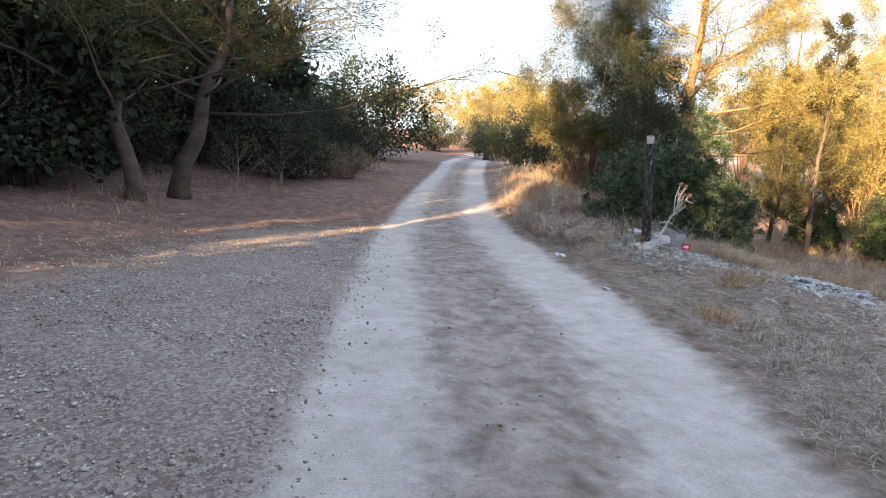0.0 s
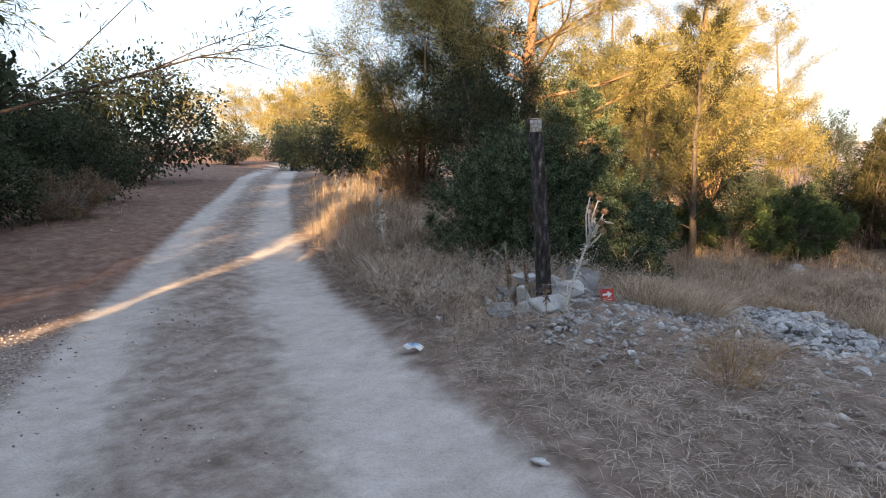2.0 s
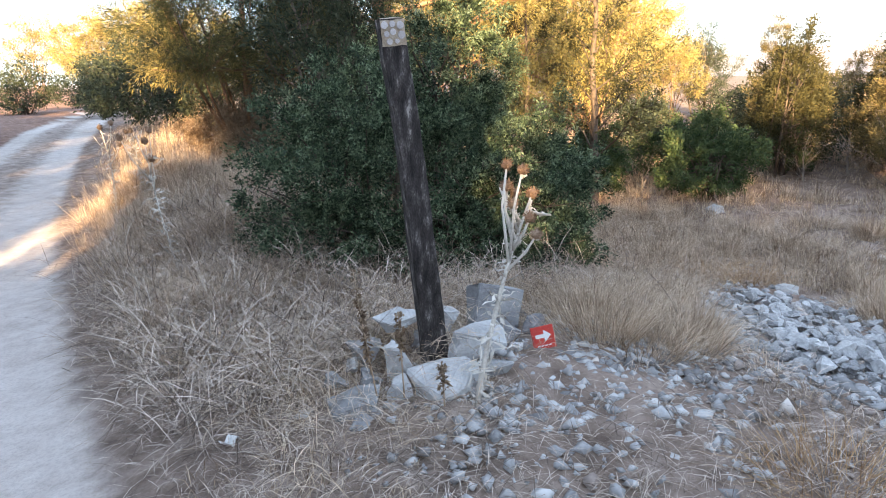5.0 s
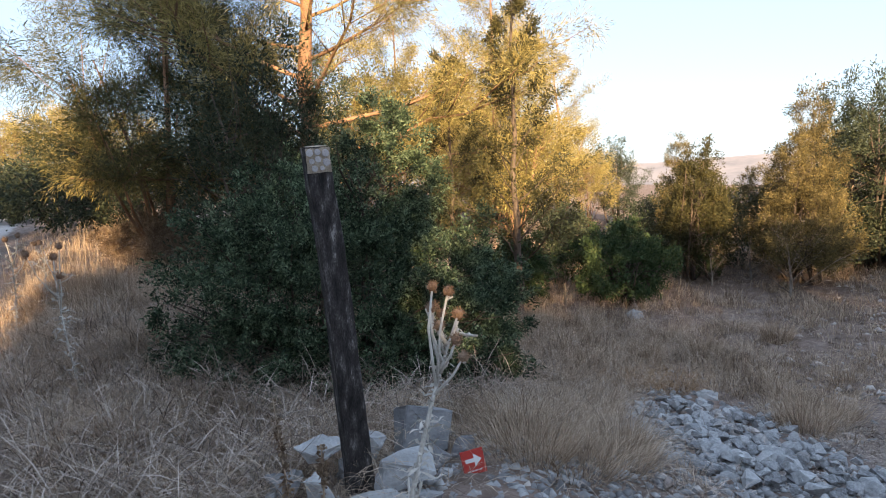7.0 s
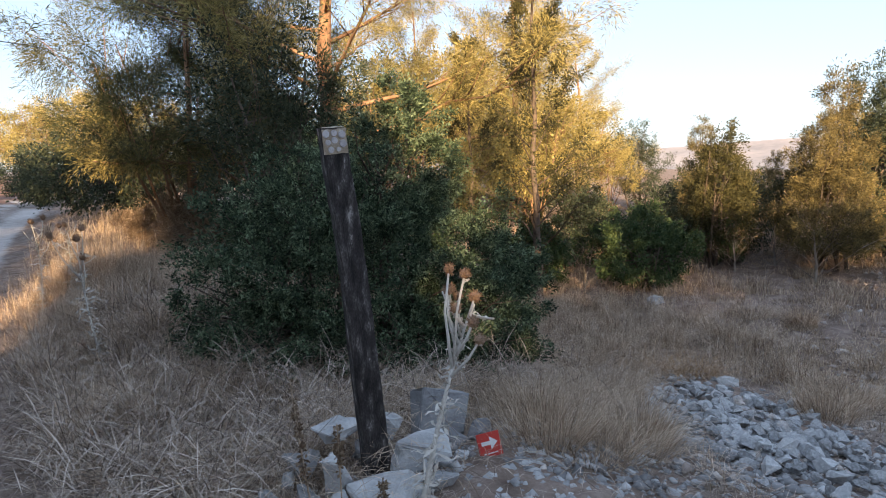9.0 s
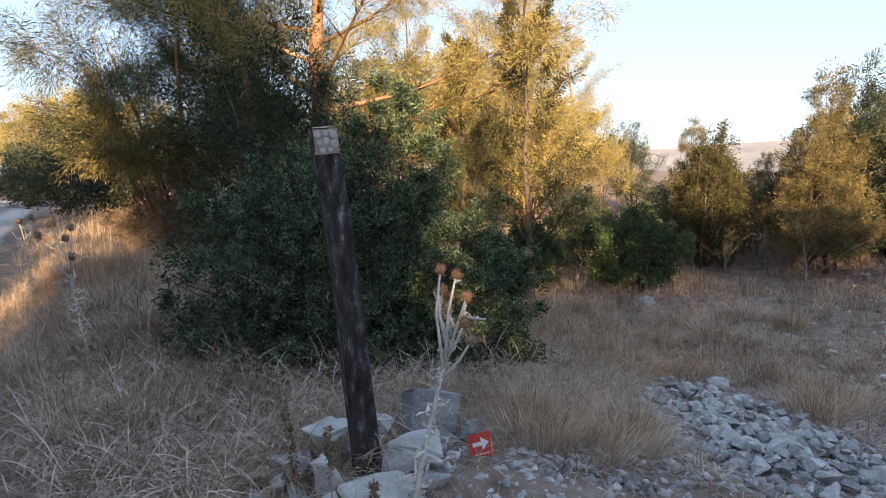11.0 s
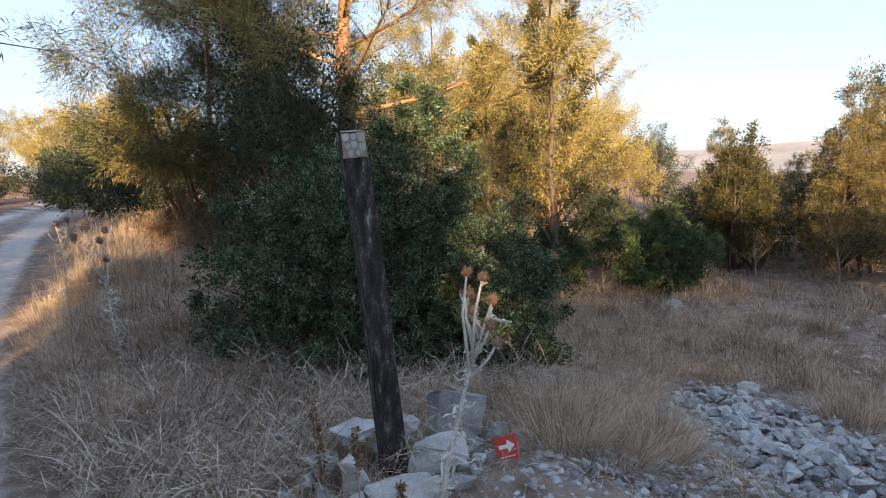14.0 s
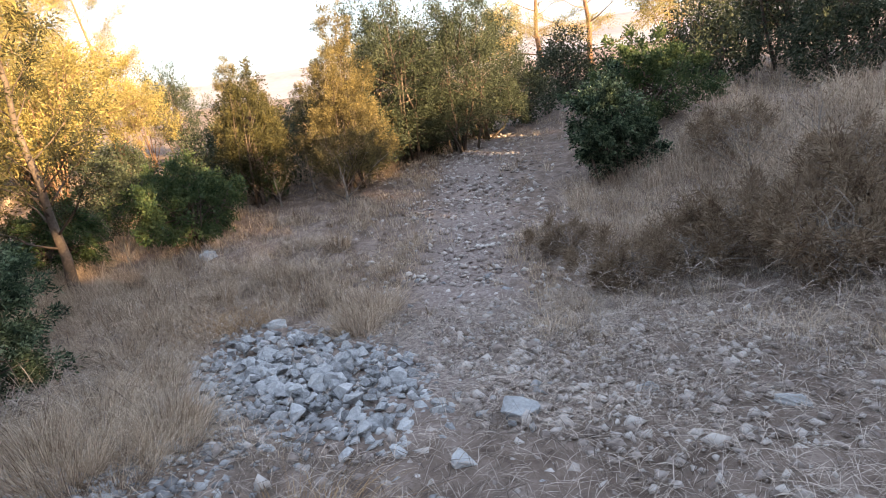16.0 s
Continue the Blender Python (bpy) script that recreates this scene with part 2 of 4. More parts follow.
def shaped(name, verts, faces, smooth=True):
    me = bpy.data.meshes.new(name)
    me.from_pydata([tuple(v) for v in verts], [], faces)
    if smooth:
        me.polygons.foreach_set("use_smooth", np.ones(len(me.polygons), dtype=bool))
    me.update()
    return me


def unit(v):
    return v / np.maximum(np.linalg.norm(v, axis=-1, keepdims=True), 1e-9)


class Tubes:
    """Collects tapered tubes into one mesh."""

    def __init__(self):
        self.v, self.f = [], []

    def add(self, pts, radii, sides=6):
        pts = np.asarray(pts, float)
        base = len(self.v)
        d = unit(np.gradient(pts, axis=0))
        ref = np.array([0.31, 0.17, 0.93]) if abs(d[0][2]) < 0.8 else np.array([0.93, 0.21, 0.1])
        a = unit(np.cross(d, ref))
        b = np.cross(d, a)
        ang = np.linspace(0, 2 * np.pi, sides, endpoint=False)
        for p, u, w, r in zip(pts, a, b, radii):
            for g in ang:
                self.v.append(p + r * (np.cos(g) * u + np.sin(g) * w))
        for i in range(len(pts) - 1):
            for j in range(sides):
                k = (j + 1) % sides
                self.f.append((base + i * sides + j, base + i * sides + k, base + (i + 1) * sides + k, base + (i + 1) * sides + j))
        self.f.append(tuple(base + (len(pts) - 1) * sides + j for j in range(sides)))
        self.f.append(tuple(base + j for j in reversed(range(sides))))

    def mesh(self, name):
        return shaped(name, self.v, self.f)


def leaves(rng, c, d, per, spread, length, width, fan=0.8, loose=False):
    """Leaf quads: 'per' of them along each short shoot at c with the way d."""
    n = len(c) * per
    C, D = np.repeat(c, per, 0), np.repeat(d, per, 0)
    out = rng.normal(0, 1, (n, 3))
    if loose:
        p = C + out * spread * 0.5 + D * rng.uniform(-0.3, 0.7, (n, 1)) * spread
        w = unit(D + rng.normal(0, fan, (n, 3)))
    else:
        p = C + out * spread * 0.24 + D * rng.uniform(-0.6, 0.7, (n, 1)) * spread
        w = unit(D * 0.75 + out * fan * 0.6 + rng.normal(0, 0.2, (n, 3)))
    side = unit(np.cross(w, rng.normal(0, 1, (n, 3))))
    L = length * rng.uniform(0.6, 1.3, (n, 1))
    W = width * rng.uniform(0.6, 1.3, (n, 1))
    droop = np.array([0, 0, -0.12]) * L
    return np.stack([p, p + w * L * 0.5 + side * W, p + w * L + droop, p + w * L * 0.5 - side * W], 1)


def lump_points(rng, lumps, n, hub_size=26, fill=0.25, loose=False):
    """Cluster centres near the skins of overlapping lumps (x, y, z, rx, ry, rz), outside the other lumps' cores."""
    L = np.array(lumps, float)
    area = (L[:, 3] * L[:, 4] + L[:, 3] * L[:, 5] + L[:, 4] * L[:, 5])
    pick = rng.choice(len(L), size=n * 2, p=area / area.sum())
    d = unit(rng.normal(0, 1, (n * 2, 3)))
    r = rng.uniform(0.5 if loose else 0.35, 1.08 if loose else 1.14, (n * 2, 1)) ** 0.6
    wob = 1 + 0.16 * np.sin(d[:, :1] * 7 + pick[:, None]) * np.cos(d[:, 1:2] * 6 + 2 * pick[:, None]) + 0.1 * np.sin(d[:, 2:] * 9)
    p = L[pick, :3] + d * L[pick, 3:] * r * wob
    core = p * 1.0
    hubs = max(12, n // hub_size)
    near = np.sort(rng.integers(0, hubs, n * 2))
    p = p[near] + rng.normal(0, 1, (n * 2, 3)) * ((0.06 if loose else 0.05) * L[pick[near], 3:].mean(1, keepdims=True) + (0.035 if loose else 0.018))
    d = unit(d[near] + rng.normal(0, 0.25, (n * 2, 3)))
    within = rng.uniform(0, 1, n * 2) < fill
    inner = L[pick, :3] + (core - L[pick, :3]) * 0.82
    p[within] = inner[within]
    order = rng.permutation(n * 2)
    p, d = p[order], d[order]
    inside = np.zeros(n * 2, bool)
    for l in L:
        inside |= (((p - l[:3]) / l[3:]) ** 2).sum(1) < 0.22
    keep = (~inside) & (p[:, 2] > 0.03)
    p, d = p[keep][:n], d[keep][:n]
    return p, d


def bush(name, seed, lumps, clusters, per, leaf, spread, up, mats, label, category, m=None, fan=0.8, group="", stems=9, wood=None, hub_size=26, fill=0.25, loose=False):
    rng = np.random.default_rng(seed)
    t = thing(name, m if m is not None else Matrix(), label, category, group)
    p, d = lump_points(rng, lumps, clusters, hub_size, fill, loose)
    d = unit(d + np.array([0, 0, up]))
    part("foliage", poly_mesh("foliage", leaves(rng, p, d, per, spread, leaf[0], leaf[1], fan, loose)), mats[0], t)
    L = np.array(lumps, float)
    for i in range(stems):
        tb = Tubes()
        l = L[i % len(L)]
        end = l[:3] + rng.normal(0, 0.3, 3) * l[3:]
        b = np.array([rng.normal(0, 0.12), rng.normal(0, 0.12), -0.1])
        mid = b * 0.5 + end * 0.5 + rng.normal(0, 0.08, 3)
        s = 0.022 + 0.01 * l[3]
        tb.add([b, mid, end], [s, s * 0.7, s * 0.3], 6)
        for _ in range(5):
            a = mid * 0.5 + end * 0.5 + rng.normal(0, 0.1, 3)
            e = l[:3] + unit(rng.normal(0, 1, 3)) * l[3:] * 0.95
            e[2] = max(e[2], 0.08)
            tb.add([a, (a + e) / 2 + rng.normal(0, 0.06, 3), e], [s * 0.4, s * 0.25, s * 0.08], 4)
        part("stem", tb.mesh("stem"), wood or mats[1], t)
    return t


def tree(name, seed, trunk, radius, limbs, first, reach, rise, per, leaf, spread, mats, label, category, m=None, group="", fan=1.0, subs=6, twigs=4, bare=0.35, sides=9, up=0.25):
    """Trunk through the points 'trunk', limbs from the fraction 'first' upwards; foliage on the outer twigs."""
    rng = np.random.default_rng(seed)
    t = thing(name, m if m is not None else Matrix(), label, category, group)
    tp = np.array(trunk, float)
    s = np.linspace(0, 1, len(tp))
    fine = np.linspace(0, 1, 14)
    P = np.stack([np.interp(fine, s, tp[:, i]) for i in range(3)], 1)
    P[1:-1, :2] += rng.normal(0, radius * 0.25, (12, 2))
    tb = Tubes()
    R = radius * (1 - 0.85 * fine) * (1 + 0.5 * np.exp(-fine * 18))
    tb.add(P, R, sides)
    part("trunk", tb.mesh("trunk"), mats[1], t)
    C, D = [], []
    for i in range(limbs):
        br = Tubes()
        f = first + (1 - first) * (i + rng.uniform(0, 0.8)) / limbs
        a = i * 2.4 + rng.uniform(-0.5, 0.5)
        b = np.array([np.interp(f, fine, P[:, k]) for k in range(3)])
        r0 = radius * (1 - 0.85 * f) * 0.3
        k = (f - first) / (1 - first)
        ln = reach[0] * (1 - k) + reach[1] * k
        ln *= rng.uniform(0.75, 1.2)
        e = rise[0] * (1 - k) + rise[1] * k + rng.uniform(-0.15, 0.15)
        way = np.array([np.cos(a) * np.cos(e), np.sin(a) * np.cos(e), np.sin(e)])
        side = np.array([-np.sin(a), np.cos(a), 0])
        u = np.linspace(0, 1, 6)
        bend = rng.uniform(-0.2, 0.2)
        pts = b + way * (u * ln)[:, None] + side * (bend * ln * u ** 2)[:, None] + np.array([0, 0, 1]) * (up * ln * 0.5 * u ** 2)[:, None] + rng.normal(0, 0.03 * ln, (6, 3)) * u[:, None]
        br.add(pts, r0 * (1 - 0.93 * u), 6)
        for j in range(subs):
            v = bare + (1 - bare) * (j + rng.uniform(0, 1)) / subs
            sb = np.array([np.interp(v, u, pts[:, q]) for q in range(3)])
            sw = unit(way + side * rng.choice([-1, 1]) * rng.uniform(0.5, 1.3) + np.array([0, 0, rng.uniform(-0.1, 0.6)]))
            sl = ln * rng.uniform(0.22, 0.42) * (1.15 - 0.4 * v)
            se = sb + sw * sl + np.array([0, 0, rng.uniform(-0.05, 0.15) * sl])
            br.add([sb, (sb + se) / 2 + rng.normal(0, 0.05 * sl, 3), se], [r0 * 0.3, r0 * 0.2, r0 * 0.07], 4)
            for q in range(twigs):
                g = 0.35 + 0.65 * (q + rng.uniform(0, 1)) / twigs
                c0 = sb + (se - sb) * g
                w = unit(sw + rng.normal(0, 0.7, 3) + np.array([0, 0, 0.35]))
                c1 = c0 + w * sl * rng.uniform(0.12, 0.35)
                C.append(c1)
                D.append(w)
        for v in rng.uniform(max(bare, 0.45), 1.0, twigs * 2):
            C.append(np.array([np.interp(v, u, pts[:, q]) for q in range(3)]))
            D.append(unit(way + rng.normal(0, 0.6, 3) + np.array([0, 0, 0.3])))
        part("limb", br.mesh("limb"), mats[1], t)
    C, D = np.array(C), np.array(D)
    part("foliage", poly_mesh("foliage", leaves(rng, C, D, per, spread, leaf[0], leaf[1], fan)), mats[0], t)
    return t


def hull(rng, n=14, size=(1, 1, 1)):
    """An angular broken stone."""
    bm = bmesh.new()
    for v in unit(rng.normal(0, 1, (n, 3))) * rng.uniform(0.75, 1.0, (n, 1)):
        bm.verts.new(v * np.array(size) * 0.5)
    r = bmesh.ops.convex_hull(bm, input=bm.verts)
    bmesh.ops.delete(bm, geom=list({g for g in r["geom_interior"] + r["geom_unused"] if isinstance(g, bmesh.types.BMVert)}), context="VERTS")
    for i in range(3):
        lo, hi = min(v.co[i] for v in bm.verts), max(v.co[i] for v in bm.verts)
        for v in bm.verts:
            v.co[i] = ((v.co[i] - lo) / (hi - lo) - 0.5) * size[i]
    return bm


def worn_rock(rng, size, n=12):
    """A broken stone with chipped edges and an uneven skin."""
    bm = hull(rng, n, size)
    bmesh.ops.bevel(bm, geom=list(bm.edges), offset=min(size) * 0.05, segments=1, affect="EDGES")
    bmesh.ops.triangulate(bm, faces=list(bm.faces))
    bmesh.ops.subdivide_edges(bm, edges=list(bm.edges), cuts=1)
    for v in bm.verts:
        k = noise.noise(v.co * (6.0 / max(size)) + Vector((size[0] * 90, 0, 0)))
        v.co += v.co.normalized() * k * min(size) * 0.16
    return bm


def block_rock(rng, size):
    """A squarish broken slab with chipped edges."""
    bm = bmesh.new()
    bmesh.ops.create_cube(bm, size=1)
    for v in bm.verts:
        v.co = Vector([c * s * float(rng.uniform(0.74, 1.08)) for c, s in zip(v.co, size)])
    bmesh.ops.bevel(bm, geom=list(bm.edges), offset=min(size) * 0.045, segments=1, affect="EDGES")
    bmesh.ops.triangulate(bm, faces=list(bm.faces))
    bmesh.ops.subdivide_edges(bm, edges=list(bm.edges), cuts=2)
    for v in bm.verts:
        v.co += v.co.normalized() * noise.noise(v.co * (7.0 / max(size)) + Vector((size[0] * 70, 3, 0))) * min(size) * 0.17
    return bm


# ---- the lie of the land ----
def smooth(a, b, x):
    u = np.clip((x - a) / (b - a), 0, 1)
    return u * u * (3 - 2 * u)


def hump(x, y, cx, cy, sx, sy, h):
    return h * np.exp(-((x - cx) / sx) ** 2 - ((y - cy) / sy) ** 2)


ROAD = np.array([(-12, -3.0, -0.5), (-4, -2.1, 0.3), (1.6, -1.55, 1.15), (3.1, -1.22, 1.78), (5.1, -0.75, 2.2), (6.8, -0.35, 2.4), (9.7, 0.4, 2.95), (13.2, 1.6, 3.75), (21, 4.4, 6.3), (27, 6.4, 8.6), (36, 10.6, 12.2), (40, 12.2, 13.7), (70, 22, 24.2), (120, 40, 42)])


def road_edges(y):
    return np.interp(y, ROAD[:, 0], ROAD[:, 1]), np.interp(y, ROAD[:, 0], ROAD[:, 2])


def height(x, y):
    x, y = np.asarray(x, float), np.asarray(y, float)
    z = -0.08 + 0.045 * np.clip(y - 7.5, 0, 80) * smooth(7, 16, y)
    flat = 1 - smooth(11, 20, y)
    z = z - 0.42 * smooth(4.2, 8.5, x) * flat + 0.22 * smooth(9, 16, x) * flat
    z = z + hump(x, y, 4.1, 7.3, 1.6, 1.5, 0.2)
    le, re = road_edges(y)
    off = np.maximum(x - re, 0)
    z = z + 0.3 * smooth(0.2, 1.3, off) * (1 - smooth(2.5, 5, off)) * smooth(8, 10.5, y) * (1 - smooth(20, 30, y))
    z = z + 0.6 * smooth(3.6, 0.4, y - 0.02 * (x - 6)) * smooth(3.6, 7.5, x) * (1 - smooth(30, 60, x))
    west = np.maximum(le - x, 0)
    z = z + 0.25 * smooth(2.6, 6, west)
    far = np.hypot(x, y)
    return z - 18 * smooth(55, 400, far - 0.2 * y) - 10 * smooth(400, 1500, far)


def zones(x, y):
    """Red earth, dust and stone chips, each 0 to 1."""
    le, re = road_edges(y)
    w = re - le
    u = (x - le) / w
    inside = smooth(-0.08, 0.08, u) * (1 - smooth(0.92, 1.08, u))
    ruts = np.exp(-((u - 0.12) / 0.16) ** 2) + np.exp(-((u - 0.81) / 0.22) ** 2)
    dust = np.clip(ruts, 0, 1) * inside
    mid = np.exp(-((u - 0.41) / 0.15) ** 2) * inside
    west = le - x
    gravel = smooth(-0.5, -0.05, west) * (1 - smooth(1.0, 4.4, west + 0.25 * (y - 5))) * (1 - smooth(8, 11, y))
    red = smooth(-0.4, 0.3, west) * (1 - smooth(6, 9, west)) * (1 - 0.8 * gravel)
    trail = np.exp(-((y - (5.25 - 0.03 * (x - 6))) / 0.75) ** 2) * smooth(4.0, 6.0, x) * (1 - smooth(17, 19, x))
    chips = np.clip(gravel + 0.3 * mid + 0.8 * trail, 0, 1)
    return red + 0.3 * mid, dust + 0.33 * mid, chips, inside, trail


def axis(lo, hi, step, far):
    a = list(np.arange(lo, hi + 1e-6, step))
    g, s = hi, step
    while g < far:
        s *= 1.25
        g += s
        a.append(g)
    g, s = lo, step
    b = []
    while g > -far:
        s *= 1.25
        g -= s
        b.append(g)
    return np.array(b[::-1] + a)


def make_ground():
    xs, ys = axis(-9, 19, 0.16, 4200), axis(-5, 26, 0.16, 4200)
    X, Y = np.meshgrid(xs, ys)
    Z = height(X, Y)
    rng = np.random.default_rng(5)
    red, dust, chips, inside, trail = zones(X, Y)
    rough = 0.02 * (1 - 0.75 * np.clip(dust, 0, 1)) + 0.012
    near = (np.abs(X) < 30) & (np.abs(Y) < 40)
    wob = np.sin(X * 2.1 + 1.3 * np.sin(Y * 1.7)) * np.cos(Y * 1.9 + 0.8 * np.sin(X * 2.3))
    Z = Z + near * (rng.normal(0, 1, X.shape) * rough * 0.35 + wob * 0.018) - 0.035 * np.clip(dust, 0, 1)
    ny, nx = X.shape
    V = np.stack([X, Y, Z], -1).reshape(-1, 3)
    idx = np.arange(nx * ny).reshape(ny, nx)
    F = np.stack([idx[:-1, :-1], idx[:-1, 1:], idx[1:, 1:], idx[1:, :-1]], -1).reshape(-1, 4)
    me = bpy.data.meshes.new("ground")
    me.vertices.add(len(V))
    me.vertices.foreach_set("co", V.astype(np.float32).ravel())
    me.loops.add(F.size)
    me.loops.foreach_set("vertex_index", F.astype(np.int32).ravel())
    me.polygons.add(len(F))
    me.polygons.foreach_set("loop_start", np.arange(0, F.size, 4, dtype=np.int32))
    me.polygons.foreach_set("use_smooth", np.ones(len(F), dtype=bool))
    me.update()
    ca = me.color_attributes.new("zone", "FLOAT_COLOR", "POINT")
    ca.data.foreach_set("color", np.stack([red, np.clip(dust, 0, 1), chips, np.ones_like(red)], -1).astype(np.float32).ravel())
    ob = part("ground", me, M_GROUND)
    tagged(ob, "dry earth with a pale two-rut dirt track across it", "ground", kind="structure")


make_ground()


def ground_at(x, y, dz=0.0, turn=0.0, scale=1.0):
    return pose(x, y, float(height(x, y)) + dz, 0, 0, turn) @ Matrix.Diagonal((scale, scale, scale, 1))


# ---- distant hills ----
def hills(name, dist, base, top, seed, label):
    rng = np.random.default_rng(seed)
    a = np.radians(np.linspace(-20, 150, 240))
    ph = rng.uniform(0, 6, 5)
    prof = sum(np.sin(a * f + p) / f ** 0.8 for f, p in zip((4, 9, 17, 31, 60), ph))
    prof = base + (top - base) * np.clip(0.55 + 0.28 * prof, 0.05, 1.3)
    V, F = [], []
    rows = 9
    for i in range(rows):
        k = i / (rows - 1)
        r = dist * (0.72 + 0.28 * k)
        for q, h in zip(a, prof):
            hh = -34 + (h + 34) * k ** 1.4 * (1 + 0.06 * math.sin(q * 70 + i * 2) * (1 - k))
            V.append((r * math.sin(q), r * math.cos(q), hh))
    n = len(a)
    for i in range(rows - 1):
        for j in range(n - 1):
            F.append((i * n + j, i * n + j + 1, (i + 1) * n + j + 1, (i + 1) * n + j))
    ob = part(name, shaped(name, V, F), M_HILL)
    tagged(ob, label, "hill", kind="structure")


hills("backdrop", 2300, 30, 92, 3, "pale bare hills far beyond the trees")

# ---- plants: prototypes ----
JUNIPER = (M_JUNIPER, M_BARK)
bush("juniper_bush", 11, [(0, 0, 0.75, 1.1, 1.0, 0.75), (-0.75, -0.1, 0.85, 0.75, 0.75, 0.7), (0.75, 0, 0.7, 0.75, 0.75, 0.6), (0.3, 0.2, 1.6, 0.6, 0.6, 0.6), (-0.5, 0.2, 1.35, 0.55, 0.6, 0.5), (1.1, -0.1, 0.5, 0.42, 0.5, 0.4), (-1.15, -0.2, 0.6, 0.4, 0.5, 0.4), (0.45, 0.1, 2.0, 0.32, 0.35, 0.35), (0.15, -0.75, 0.35, 0.7, 0.45, 0.38), (0.85, -0.6, 0.4, 0.55, 0.5, 0.42), (-0.7, -0.65, 0.4, 0.55, 0.45, 0.38)],
     7200, 24, (0.034, 0.0068), 0.06, 0.55, JUNIPER, "dense dark green juniper bush behind the post", "bush", ground_at(5.5, 9.1, 0, -40, 0.95), stems=22, fan=1.0, hub_size=9, fill=0.1)

pine = tree("pine_tree", 21, [(0, 0, -0.2), (0.06, 0, 2.2), (0.0, 0.05, 4.3), (0.6, -0.3, 8.6)], 0.23, 24, 0.27, (4.0, 1.8), (0.02, 0.8), 84, (0.1, 0.0052), 0.34, (M_PINE_SUNLIT, M_PINE_BARK),
            "tall pine with reddish forked trunk and needles coloured as sunlit gold", "tree", ground_at(8.85, 13.5), subs=9, twigs=7, group="pines round the clearing")
dark_pine = tree("pine_tree", 22, [(0, 0, -0.2), (0.32, 0.1, 1.6), (0.75, 0.15, 3.2), (1.5, 0.3, 7.2)], 0.17, 28, 0.3, (5.0, 1.6), (0.08, 0.7), 24, (0.11, 0.0062), 0.3, (M_PINE_SHADED, M_BARK),
                 "leaning pine with grey trunk and thin needles coloured dark as in shade", "tree", ground_at(-2.8, 11.6), subs=8, twigs=6, group="pines along the track")
slim = tree("juniper_tree", 31, [(0, 0, -0.1), (-0.05, 0, 1.6), (0.0, 0.0, 3.9)], 0.055, 30, 0.14, (1.0, 0.3), (0.5, 1.0), 16, (0.045, 0.0075), 0.085, (M_JUNIPER_SHADED, M_BARK),
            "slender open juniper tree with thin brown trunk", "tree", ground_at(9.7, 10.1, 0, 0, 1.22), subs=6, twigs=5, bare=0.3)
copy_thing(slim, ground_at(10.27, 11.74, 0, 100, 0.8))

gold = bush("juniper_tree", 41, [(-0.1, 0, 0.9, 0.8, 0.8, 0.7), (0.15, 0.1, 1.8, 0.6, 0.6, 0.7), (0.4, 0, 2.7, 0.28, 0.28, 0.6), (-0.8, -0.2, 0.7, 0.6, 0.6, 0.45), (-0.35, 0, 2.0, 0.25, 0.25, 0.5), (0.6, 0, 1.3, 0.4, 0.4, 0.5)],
            2800, 24, (0.055, 0.0056), 0.1, 1.0, (M_JUNIPER_SUNLIT, M_BARK), "green juniper coloured golden as if sunlit at the edge of the clearing", "tree", ground_at(13.85, 7.16), group="junipers at the clearing", hub_size=6, fill=0.1)
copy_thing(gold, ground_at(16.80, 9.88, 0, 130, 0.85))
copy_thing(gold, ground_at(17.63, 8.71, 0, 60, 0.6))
mastic = bush("mastic_bush", 51, [(0, 0, 0.45, 0.9, 0.7, 0.5), (0.5, 0, 0.55, 0.6, 0.6, 0.45), (-0.5, 0.1, 0.5, 0.6, 0.5, 0.4), (0.1, 0.1, 0.85, 0.5, 0.5, 0.35)], 1900, 11, (0.05, 0.013), 0.08, 0.4, (M_MASTIC, M_BARK),
              "low green mastic bush in the dry grass", "bush", ground_at(11.42, 9.20), group="mastic bushes")
olive = bush("wild_olive", 61, [(0, 0, 1.5, 1.0, 1.0, 1.0), (0.3, 0.2, 2.5, 0.75, 0.75, 0.7), (-0.5, 0, 2.2, 0.6, 0.6, 0.7), (0.2, -0.2, 0.8, 0.9, 0.9, 0.6), (0.7, 0.1, 1.9, 0.5, 0.6, 0.6)],
             2100, 12, (0.065, 0.009), 0.15, 0.9, (M_OLIVE, M_BARK), "grey green wild olive with narrow leaves", "tree", ground_at(6.82, 11.90, 0, 0, 1.12), group="wild olives", hub_size=6, fill=0.15)
scrub = bush("evergreen_shrub", 71, [(0, 0, 0.8, 1.2, 1.1, 0.8), (0.8, 0.2, 1.0, 0.8, 0.8, 0.8), (-0.8, 0.1, 0.9, 0.8, 0.9, 0.75), (0.1, 0.1, 1.6, 0.8, 0.8, 0.6)], 900, 10, (0.085, 0.024), 0.3, 0.4, (M_OLIVE, M_BARK),
             "dense dark evergreen shrub beside the track", "bush", ground_at(2.6, 25.0, 0, 0, 1.8), group="evergreen shrubs", hub_size=8, fill=0.35)
